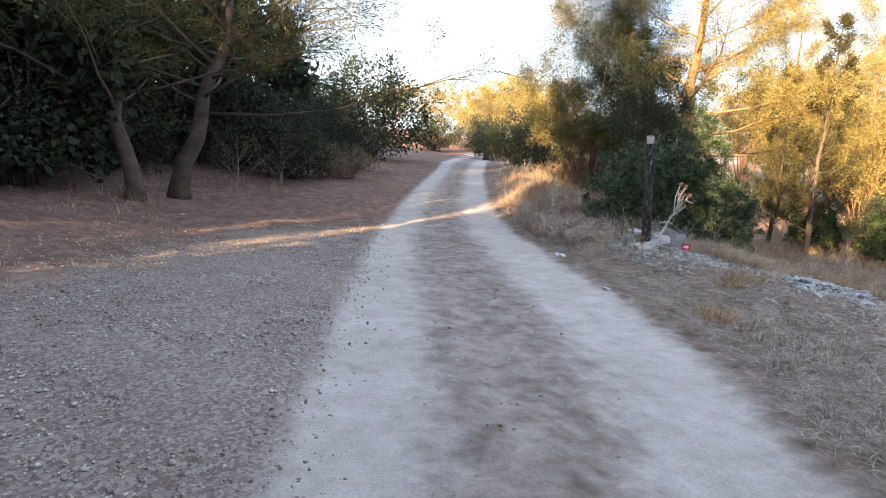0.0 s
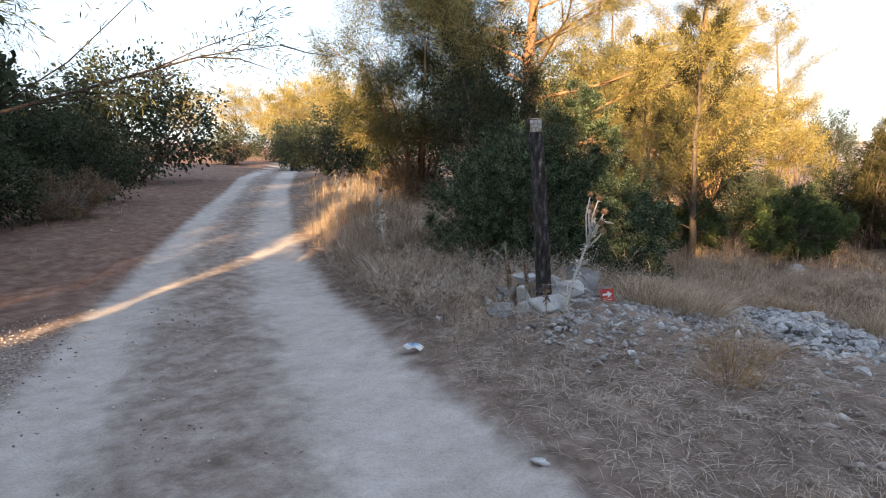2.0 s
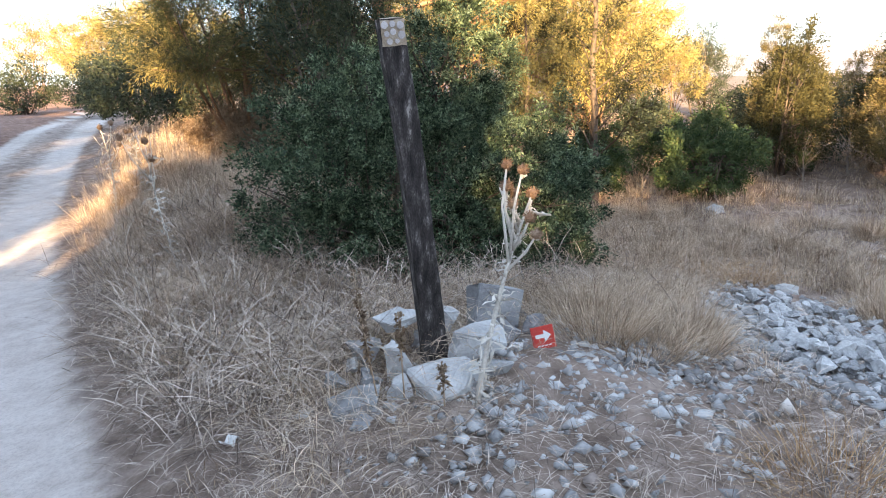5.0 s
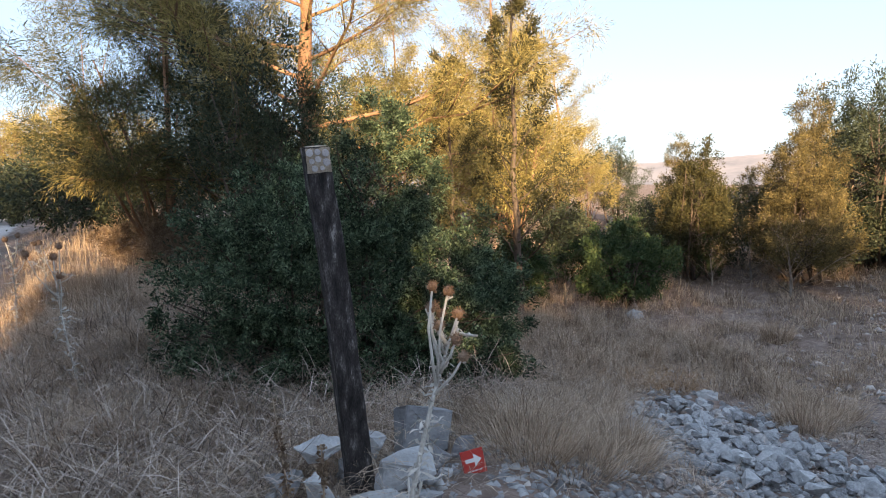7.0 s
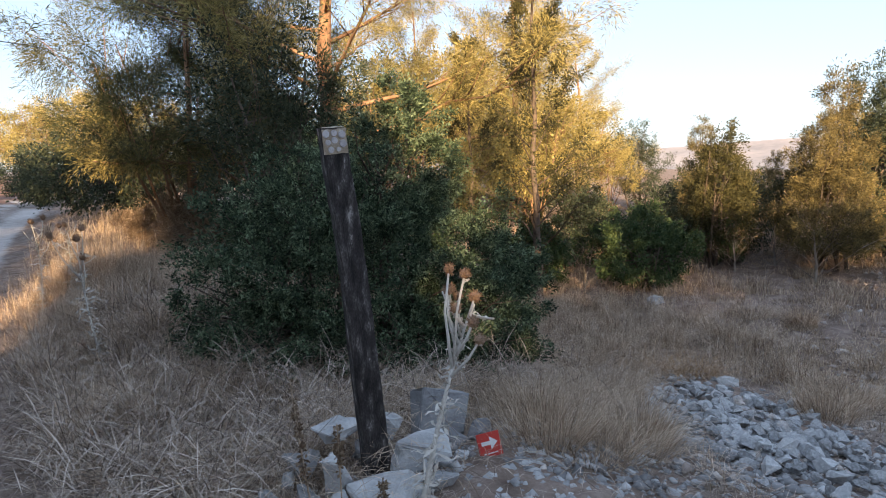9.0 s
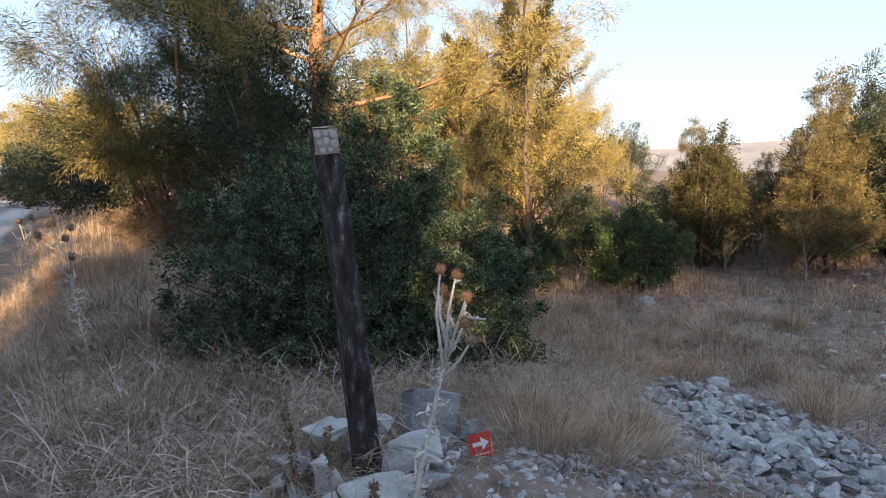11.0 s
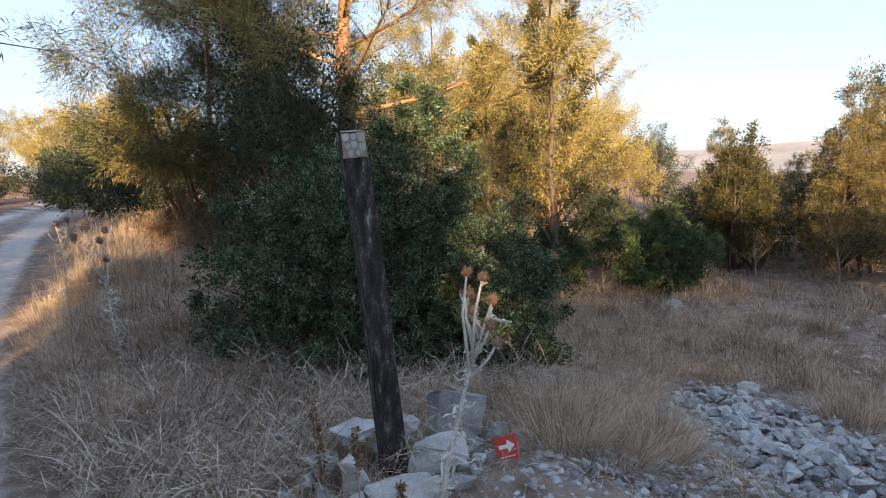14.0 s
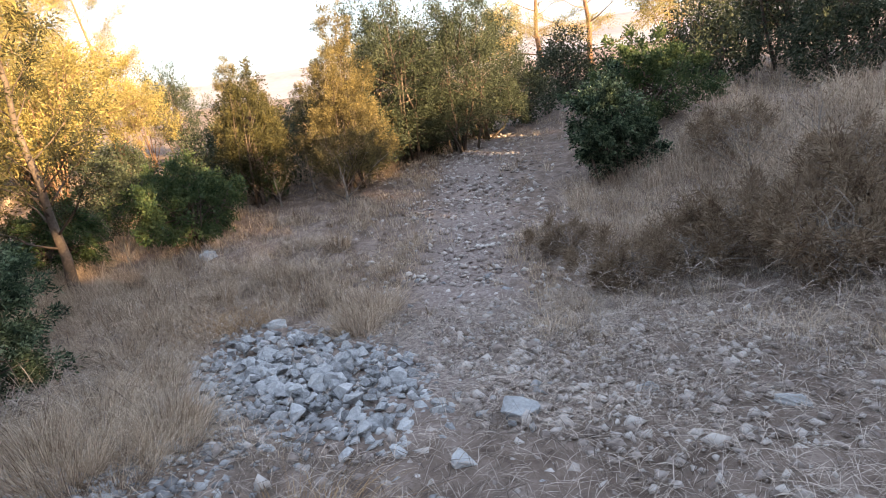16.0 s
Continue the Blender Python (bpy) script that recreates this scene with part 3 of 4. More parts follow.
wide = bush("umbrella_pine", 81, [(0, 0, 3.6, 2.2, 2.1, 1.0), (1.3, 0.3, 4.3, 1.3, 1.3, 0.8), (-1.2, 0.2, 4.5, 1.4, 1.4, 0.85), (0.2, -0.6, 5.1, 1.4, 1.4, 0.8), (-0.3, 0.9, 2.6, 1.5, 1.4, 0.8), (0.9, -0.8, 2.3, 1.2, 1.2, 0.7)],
            1150, 11, (0.16, 0.022), 0.4, 0.6, (M_PINE_SUNLIT, M_PINE_BARK), "round crowned pine with the gold of low sun in its colour", "tree", ground_at(17.95, 48.41), group="sunlit pines", hub_size=7, fill=0.15)
dead = tree("dead_shrub", 91, [(0, 0, -0.05), (0.03, 0, 0.35), (0.0, 0.05, 0.8)], 0.03, 16, 0.05, (1.0, 0.5), (0.35, 1.1), 2, (0.05, 0.006), 0.1, (M_DRY_LEAF, M_DEADWOOD),
            "leafless grey shrub of tangled dead twigs", "shrub", ground_at(12.64, 7.14), subs=7, twigs=2, bare=0.15, group="dead shrubs", sides=5)
dry = bush("withered_shrub", 95, [(0, 0, 0.45, 0.9, 0.8, 0.5), (0.5, 0.1, 0.6, 0.6, 0.6, 0.5), (-0.4, 0, 0.5, 0.6, 0.6, 0.5)], 1000, 11, (0.1, 0.007), 0.15, 0.8, (M_DRY_LEAF, M_DEADWOOD), "brown withered shrub in dry grass", "shrub", ground_at(7.41, 2.82, 0, 0, 0.6), group="withered shrubs", stems=14)

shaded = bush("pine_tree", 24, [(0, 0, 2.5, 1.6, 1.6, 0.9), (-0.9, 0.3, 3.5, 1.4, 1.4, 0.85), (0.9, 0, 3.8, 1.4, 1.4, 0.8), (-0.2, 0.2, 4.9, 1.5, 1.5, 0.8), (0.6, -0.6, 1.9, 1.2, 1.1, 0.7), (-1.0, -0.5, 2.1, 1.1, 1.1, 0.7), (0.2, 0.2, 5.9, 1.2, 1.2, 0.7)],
              3100, 36, (0.1, 0.0046), 0.27, 0.1, (M_PINE_SHADED, M_PINE_BARK), "bushy green pine coloured dark as in shade, with drooping brown tinged branches", "tree", ground_at(7.3, 15.3, 0, 0, 0.95), group="pines along the track", hub_size=7, fill=0.15, stems=12)
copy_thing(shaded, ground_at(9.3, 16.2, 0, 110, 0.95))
far_pine = tree("pine_tree", 23, [(0, 0, -0.2), (0.1, 0, 2.4), (-0.1, 0.1, 5.0), (0.3, 0.2, 8.5)], 0.17, 22, 0.14, (3.6, 1.4), (0.1, 0.9), 50, (0.11, 0.0065), 0.38, (M_PINE_SUNLIT, M_PINE_BARK),
                "pine with the gold of low sun in its needle colour", "tree", ground_at(19.66, 21.52, 0, 200, 0.8), subs=7, twigs=5, group="pines round the clearing")
# coarse added tree: out of view it blocks sun, elsewhere it fills the wood
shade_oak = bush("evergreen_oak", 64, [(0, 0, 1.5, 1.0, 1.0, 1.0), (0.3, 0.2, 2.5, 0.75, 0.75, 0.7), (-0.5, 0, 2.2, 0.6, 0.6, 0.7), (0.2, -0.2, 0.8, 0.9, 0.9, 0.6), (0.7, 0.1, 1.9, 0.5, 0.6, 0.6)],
                 800, 8, (0.16, 0.05), 0.2, 0.6, (M_OLIVE, M_BARK), "dense evergreen oak added to cast shade and fill the wood", "tree", ground_at(-10.0, -4.9, 0, 80, 2.1), group="evergreen oaks", loose=True)


def again(proto, spots):
    """Copies of a plant at (x, y, turn, scale)."""
    for x, y, turn, scale in spots:
        copy_thing(proto, ground_at(x, y, 0, turn, scale / proto.scale.x))


# pines behind the bushes, and the wood to the east, coloured golden as if sunlit
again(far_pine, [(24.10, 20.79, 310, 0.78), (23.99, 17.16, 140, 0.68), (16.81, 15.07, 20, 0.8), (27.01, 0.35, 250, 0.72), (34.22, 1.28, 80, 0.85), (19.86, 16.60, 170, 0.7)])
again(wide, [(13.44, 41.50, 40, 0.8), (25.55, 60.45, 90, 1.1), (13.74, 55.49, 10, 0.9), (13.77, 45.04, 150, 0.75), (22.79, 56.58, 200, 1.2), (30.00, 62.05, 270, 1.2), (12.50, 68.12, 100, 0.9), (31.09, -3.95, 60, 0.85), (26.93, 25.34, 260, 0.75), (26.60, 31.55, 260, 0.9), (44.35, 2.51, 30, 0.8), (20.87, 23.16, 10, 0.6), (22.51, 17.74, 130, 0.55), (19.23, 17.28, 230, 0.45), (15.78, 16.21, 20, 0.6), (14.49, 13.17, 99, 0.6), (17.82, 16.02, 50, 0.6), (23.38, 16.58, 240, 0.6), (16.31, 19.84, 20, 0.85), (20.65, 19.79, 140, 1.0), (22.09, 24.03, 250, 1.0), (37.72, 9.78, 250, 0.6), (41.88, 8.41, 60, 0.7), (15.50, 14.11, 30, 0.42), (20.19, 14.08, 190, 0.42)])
again(olive, [(15.46, 6.37, 20, 1.1), (22.19, 14.02, 30, 0.9), (16.86, 6.25, 80, 1.0), (15.92, 5.23, 200, 1.05), (17.42, 4.65, 310, 1.0), (15.87, -1.76, 10, 1.5), (18.09, -1.71, 150, 1.4), (14.51, -2.17, 230, 1.4), (2.02, 29.32, 99, 0.9)])
again(scrub, [(8.09, 12.95, 40, 1.1), (15.11, 0.28, 10, 0.8), (13.40, -1.08, 200, 0.75), (8.59, 20.94, 30, 1.05), (9.11, 25.03, 200, 1.1), (8.69, 18.70, 120, 0.95), (9.96, 31.07, 77, 0.9), (12.36, 39.18, 10, 1.1), (1.07, 19.36, 160, 0.9), (-0.65, 15.50, 250, 0.85), (8.51, 36.19, 310, 1.0),
              (19.37, 3.52, 20, 0.8), (21.24, 2.24, 190, 0.9), (16.21, 12.64, 60, 0.55), (19.93, 11.57, 160, 0.7), (21.37, 10.28, 160, 0.7), (17.95, 15.59, 300, 0.8), (13.48, 14.93, 20, 0.7)])
bush("mastic_bush", 53, [(0, 0, 0.5, 0.6, 0.55, 0.5), (0.25, 0.1, 1.0, 0.55, 0.5, 0.45), (-0.2, 0, 0.9, 0.5, 0.5, 0.45), (0.1, -0.2, 0.4, 0.6, 0.5, 0.4)], 2200, 13, (0.055, 0.014), 0.085, 0.4, (M_JUNIPER, M_BARK), "upright dark green bush at the foot of the bank", "bush", ground_at(11.52, 2.98))
again(scrub, [(12.6, 10.9, 40, 0.6), (13.9, 10.1, 200, 0.62), (15.0, 9.0, 120, 0.6), (16.2, 7.8, 80, 0.7), (15.3, 6.9, 30, 0.65), (16.3, 5.9, 150, 0.65), (17.4, 6.3, 260, 0.8), (18.4, 4.9, 60, 0.75)])
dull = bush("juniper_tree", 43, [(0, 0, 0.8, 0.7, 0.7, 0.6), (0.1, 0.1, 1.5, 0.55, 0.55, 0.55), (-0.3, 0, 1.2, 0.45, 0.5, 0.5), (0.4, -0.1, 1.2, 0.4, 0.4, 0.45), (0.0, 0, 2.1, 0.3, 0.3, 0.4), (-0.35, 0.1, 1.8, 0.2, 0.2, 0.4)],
            2000, 15, (0.055, 0.008), 0.09, 1.0, (M_JUNIPER_SHADED, M_BARK), "green juniper coloured dark as if shaded at the edge of the clearing", "tree", ground_at(13.5, 8.75), group="junipers at the clearing", hub_size=6, fill=0.12)
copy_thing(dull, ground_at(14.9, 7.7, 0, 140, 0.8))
again(mastic, [(12.3, 9.9, 130, 0.85), (10.7, 10.9, 250, 0.9), (13.52, 1.89, 40, 1.2), (13.98, 8.86, 220, 0.6), (8.44, 12.92, 140, 1.4)])
again(dead, [(13.70, 7.93, 80, 0.9), (14.38, 7.02, 200, 1.1), (13.07, 8.40, 20, 0.7), (10.48, 9.78, 140, 0.7), (9.34, 2.00, 40, 0.8), (8.81, 1.57, 100, 0.9), (7.40, 1.92, 10, 0.7), (7.48, 2.48, 180, 0.6), (8.30, 2.92, 280, 0.5), (8.09, 16.76, 40, 1.0), (7.34, 16.57, 190, 0.8), (-0.96, 14.52, 90, 1.2), (-1.89, 13.52, 10, 0.9)])
again(dry, [(7.88, 1.54, 20, 0.55), (10.35, 1.84, 300, 0.6), (8.68, 4.15, 60, 0.35), (7.79, 3.31, 60, 0.3), (7.06, 15.59, 100, 0.8), (7.20, 14.96, 210, 0.7), (0.57, 16.40, 10, 0.8)])
again(dry, [(7.31, 3.82, 60, 0.45), (6.65, 2.61, 130, 0.62), (7.36, 3.25, 210, 0.5), (7.22, 2.01, 300, 0.7)])

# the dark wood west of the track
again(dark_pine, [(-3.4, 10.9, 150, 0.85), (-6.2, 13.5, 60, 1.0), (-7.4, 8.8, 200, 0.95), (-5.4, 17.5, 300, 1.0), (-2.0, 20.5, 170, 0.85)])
again(scrub, [(-6.0, 9.6, 10, 1.1), (-4.3, 13.6, 90, 1.2), (-2.0, 15.6, 180, 1.05), (-7.8, 7.0, 250, 1.2), (-0.6, 19.4, 30, 1.1), (-8.5, 11.5, 140, 1.4), (-5.0, 16.0, 210, 1.4), (-3.0, 18.5, 280, 1.3), (-9.8, 8.5, 60, 1.4), (-1.2, 23.5, 10, 1.5), (1.5, 29.0, 120, 1.3), (-11, 4.0, 99, 1.5), (-8.6, 2.2, 200, 1.1)])
again(shade_oak, [(-9.8, 15.0, 45, 1.7), (-6.8, 19.5, 160, 1.7), (-12.5, 8.8, 10, 1.9), (-3.5, 24.0, 220, 1.6), (-12.8, 3.0, 110, 1.8), (-5.6, 12.6, 70, 1.5), (-3.4, 15.4, 190, 1.6), (-8.2, 8.9, 300, 1.5), (-1.6, 18.0, 20, 1.4), (-4.9, 10.9, 130, 1.2)])
# unseen stretched oaks, set to block the sun but for a narrow beam
for x, y, turn, s, h in ((-7.0, -0.1, 20, 1.2, 3.9), (-12.75, -1.75, 110, 0.9, 2.2), (-6.0, 0.9, 200, 1.0, 3.6), (-6.9, -1.9, 60, 1.2, 2.6), (-11.5, -1.2, 30, 0.3, 2.0), (-8.2, -0.4, 80, 0.8, 3.9), (-9.5, 3.9, 140, 1.2, 3.6)):
    copy_thing(shade_oak, ground_at(x, y, 0, turn) @ Matrix.Diagonal((s / 2.1, s / 2.1, h / 2.1, 1)))
# unseen oaks and shrubs added behind the camera, to shade the track
again(shade_oak, [(-8.4, -6.4, 160, 2.15), (-6.2, -8.4, 230, 2.1), (-4.0, -10.4, 300, 2.15), (-1.8, -12.4, 20, 2.1), (0.6, -14.4, 110, 2.1), (2.8, -16.4, 190, 2.1), (5.2, -18.4, 260, 2.1),
                  (-11.5, -6.5, 44, 2.05), (-9.4, -8.6, 10, 1.65), (-7.2, -10.8, 190, 2.05), (-5.0, -12.8, 120, 2.0), (-2.6, -14.8, 10, 2.0), (-0.2, -16.8, 280, 2.0)])
again(scrub, [(-9.6, -3.0, 70, 1.9), (-7.3, -5.2, 150, 1.9), (-5.2, -7.4, 220, 1.9), (-3.0, -9.4, 290, 1.9), (-0.8, -11.4, 10, 1.9), (1.5, -13.4, 100, 1.9)])


# ---- dry grass ----
def pile_at(x, y):
    """1 at the middle of the stone pile, 0 at its rim and beyond."""
    a, b = (x - 6.25) * 0.83 + (y - 6.3) * 0.56, -(x - 6.25) * 0.56 + (y - 6.3) * 0.83
    return np.clip(1 - np.sqrt((a / 1.75) ** 2 + (b / 0.72) ** 2), 0, 1)


def bush_floor(x, y):
    """1 on the bare needle litter below the juniper bush."""
    return np.exp(-((x - 5.2) / 1.1) ** 2 - ((y - 8.7) / 0.9) ** 2)


def growth(x, y):
    """How thickly and how high the dry grass stands."""
    le, re = road_edges(y)
    red, dust, chips, inside, trail = zones(x, y)
    east = smooth(0.15, 0.9, x - re)
    dens = east * (1 - 0.97 * smooth(0.3, 0.75, trail)) * (1 - smooth(0.0, 0.12, pile_at(x, y)))
    short = np.exp(-((x - 3.6) / 1.5) ** 2 - ((y - 5.2) / 1.6) ** 2) + np.exp(-((x - 5.2) / 1.3) ** 2 - ((y - 4.0) / 1.1) ** 2)
    stony = np.exp(-((x - 4.5) / 0.7) ** 2 - ((y - 6.7) / 0.55) ** 2)
    dens = dens * (1 - 0.5 * np.clip(short, 0, 1)) * (1 - 0.92 * np.clip(1.3 * stony, 0, 1)) * (1 - 0.8 * bush_floor(x, y))
    high = 0.21 + 0.15 * smooth(8, 10, y) + 0.2 * smooth(3.2, 1.5, y) * smooth(5, 6.5, x) - 0.17 * np.clip(short + stony, 0, 1)
    west = le - x
    dens = dens + 0.35 * smooth(2.2, 3.6, west) + 0.05 * smooth(0.8, 2, west)
    return np.clip(dens, 0, 1), high


def grass(name, seed, n, per, box, hscale, width, mat, label, lean=0.85, lo=0.0):
    rng = np.random.default_rng(seed)
    x, y = rng.uniform(box[0], box[1], n * 4), rng.uniform(box[2], box[3], n * 4)
    dn, hg = growth(x, y)
    patch = 0.5 + 0.5 * np.sin(x * 1.9 + 2 * np.sin(y * 1.3)) * np.cos(y * 2.3 + np.sin(x * 2.7))
    keep = rng.uniform(0, 1, n * 4) < dn * (0.35 + 0.65 * patch)
    x, y, hg, patch = x[keep][:n], y[keep][:n], hg[keep][:n], patch[keep][:n]
    k = len(x) * per
    wide, tall = np.repeat(rng.uniform(0.03, 0.13, len(x)), per), np.repeat(rng.uniform(0.55, 1.25, len(x)), per)
    spot = rng.normal(0, 0.5, (k, 2)) * wide[:, None]
    X, Y = np.repeat(x, per) + spot[:, 0], np.repeat(y, per) + spot[:, 1]
    H = np.repeat(hg * (0.5 + 0.7 * patch), per) * tall * rng.uniform(0.3, 1.15, k) * hscale + lo
    out = unit(unit(spot) + rng.normal(0, 0.55, (k, 2)))
    L = (lean * rng.uniform(0.1, 1.7, k) * H)[:, None] * out
    base = np.stack([X, Y, height(X, Y) - 0.03], 1)
    side = np.concatenate([np.stack([-out[:, 1], out[:, 0]], 1) + rng.normal(0, 0.4, (k, 2)), np.zeros((k, 1))], 1)
    side = unit(side) * (width * rng.uniform(0.6, 1.4, k))[:, None]
    mid = base + np.concatenate([L * 0.35, (H * 0.62)[:, None]], 1)
    tip = base + np.concatenate([L * 1.3 + rng.normal(0, 0.2, (k, 2)) * H[:, None], (H * rng.uniform(0.4, 1.05, k))[:, None]], 1)
    V = np.stack([base - side, base + side, mid + side * 0.7, tip, mid - side * 0.7], 1)
    ob = part(name, blade_mesh(name, V), mat)
    tagged(ob, label, "grass", kind="stuff")


grass("dry_grass", 101, 4300, 26, (2.2, 10, 4.2, 14), 0.95, 0.0017, M_STRAW, "dry straw coloured grass in tufts beside the track")
grass("dry_grass", 102, 2100, 20, (2.4, 19, -3, 24), 1.1, 0.0028, M_STRAW, "dry straw coloured grass across the clearing")
grass("dry_grass", 103, 2300, 26, (4.8, 12, -2, 3.8), 1.5, 0.0021, M_STRAW, "tall pale brown dry grass on the bank")
grass("dry_grass", 104, 900, 10, (-9, 2, 4, 22), 0.8, 0.003, M_STRAW, "thin dry grass at the edge of the wood")
grass("dry_grass", 105, 900, 9, (2.9, 7.5, 9.5, 18), 1.7, 0.0016, M_STRAW, "tall seeding grass stalks on the bank", lean=0.2)
grass("dry_grass", 107, 1700, 22, (8, 17, 4.5, 12), 1.1, 0.0026, M_STRAW, "pale dry grass in the clearing")
grass("dry_grass", 108, 1500, 26, (2.7, 5.6, 7.6, 13.5), 1.35, 0.0016, M_STRAW, "tall tangled dry grass on the bank beside the track", lean=1.1)
grass("dry_grass", 106, 2500, 22, (1.4, 7.5, 0.8, 7.2), 0.65, 0.0012, M_LITTER, "short withered grass and stubble on the verge", lean=1.2)


def fallen_straw(seed, n, box, label, lift=0.035, longest=0.2, mat=None, thick=0.0013, steep=0.3):
    rng = np.random.default_rng(seed)
    x, y = rng.uniform(box[0], box[1], n * 3), rng.uniform(box[2], box[3], n * 3)
    le, re = road_edges(y)
    keep = rng.uniform(0, 1, n * 3) < smooth(-0.15, 0.35, x - re) * (1 - 0.9 * smooth(0, 0.2, pile_at(x, y))) * (1 - 0.85 * np.exp(-((x - 4.5) / 0.65) ** 2 - ((y - 6.75) / 0.5) ** 2)) * (1 - 0.7 * bush_floor(x, y))
    x, y = x[keep][:n], y[keep][:n]
    a = rng.uniform(0, 6.28, len(x))
    ln = rng.uniform(0.05, longest, len(x))
    d = np.stack([np.cos(a), np.sin(a)], 1)
    z0 = height(x, y) + rng.uniform(0.0, lift, len(x))
    p = np.stack([x, y, z0], 1)
    e = p + np.concatenate([d * ln[:, None], (rng.uniform(0.05 - steep, 0.05 + steep, len(x)) * ln)[:, None]], 1)
    m = (p + e) / 2 + np.stack([np.zeros(len(x)), np.zeros(len(x)), 0.08 * ln], 1)
    s = np.concatenate([np.stack([-d[:, 1], d[:, 0]], 1), rng.uniform(-0.5, 0.5, (len(x), 1))], 1) * thick
    ob = part("fallen_straw", poly_mesh("fallen_straw", np.stack([p, m + s, e, m - s], 1)), mat or M_LITTER)
    tagged(ob, label, "straw", kind="stuff")


fallen_straw(111, 100000, (1.2, 7.5, 0.8, 9.5), "pale fallen straw and twigs strewn on the soil")

fallen_straw(112, 26000, (2.8, 9.5, 6.8, 13), "bent and tangled dry grass stalks", 0.2, 0.32, M_STRAW)
fallen_straw(114, 15000, (2.7, 5.8, 7.5, 11.5), "criss-crossed dry stalks on the bank", 0.26, 0.4, M_LITTER, 0.0021, 0.8)
fallen_straw(115, 6000, (5.0, 11, 6.6, 9.6), "criss-crossed dry stalks in the clearing", 0.16, 0.3, M_LITTER, 0.0019, 0.8)
fallen_straw(113, 9000, (5, 11, 0.5, 4.4), "tangled dry grass on the bank", 0.3, 0.4, M_LITTER)


def tuft(seed, x, y, r, h, n, mat=M_RUST_SUNLIT, label="tuft of fine dry grass in rust and sunlit orange", group="rusty grass tufts"):
    rng = np.random.default_rng(seed)
    a, q = rng.uniform(0, 6.28, n), r * 0.5 * np.sqrt(rng.uniform(0, 1, n))
    d = np.stack([np.cos(a), np.sin(a)], 1)
    X, Y = d[:, 0] * q, d[:, 1] * q
    H = h * rng.uniform(0.4, 1.1, n)
    base = np.stack([X, Y, np.full(n, -0.02)], 1)
    L = d * (r * rng.uniform(0.1, 1.0, n))[:, None] + rng.normal(0, 0.07, (n, 2))
    side = unit(np.concatenate([rng.normal(0, 1, (n, 2)), np.zeros((n, 1))], 1)) * 0.0013
    mid = base + np.concatenate([L * 0.4, (H * 0.65)[:, None]], 1)
    tip = base + np.concatenate([L, (H * rng.uniform(0.7, 1, n))[:, None]], 1)
    ob = part("grass_tuft", blade_mesh("grass_tuft", np.stack([base - side, base + side, mid + side * 0.7, tip, mid - side * 0.7], 1)), mat, None, "", ground_at(x, y))
    tagged(ob, label, "grass tuft", group, "" if group else "stuff")


# rusty tufts; the second and third paint a sunlit patch of the clearing orange
for i, (x, y, r, h) in enumerate([(4.25, 5.72, 0.4, 0.22), (7.55, 7.55, 0.5, 0.24), (7.75, 7.3, 0.45, 0.22), (3.8, 5.5, 0.3, 0.18), (2.6, 4.2, 0.25, 0.2)]):
    tuft(180 + i, x, y, r, h, 420)

puffs = random.Random(12)
for i, (x, y) in enumerate([(4.75, 6.97), (4.8, 6.73), (5.3, 6.7), (5.06, 7.28), (5.44, 7.23), (6.09, 7.27), (6.41, 7.06), (7.07, 6.07), (6.41, 6.09), (9.17, 7.4), (8.66, 7.86), (7.91, 8.18), (7.24, 8.14), (10.45, 7.44), (10.12, 6.84), (3.49, 8.1), (3.71, 9.06), (3.97, 10.4), (4.16, 9.01), (3.3, 8.99), (4.13, 8.48), (4.44, 10.2), (5.07, 6.63), (7.58, 6.0), (3.33, 8.46), (3.61, 10.29), (9.74, 7.99)]):
    if pile_at(x, y) < 0.06:
        tuft(220 + i, x, y, puffs.uniform(0.28, 0.5), puffs.uniform(0.2, 0.34), 900, M_STRAW, "rounded puff of fine pale dry grass", "")

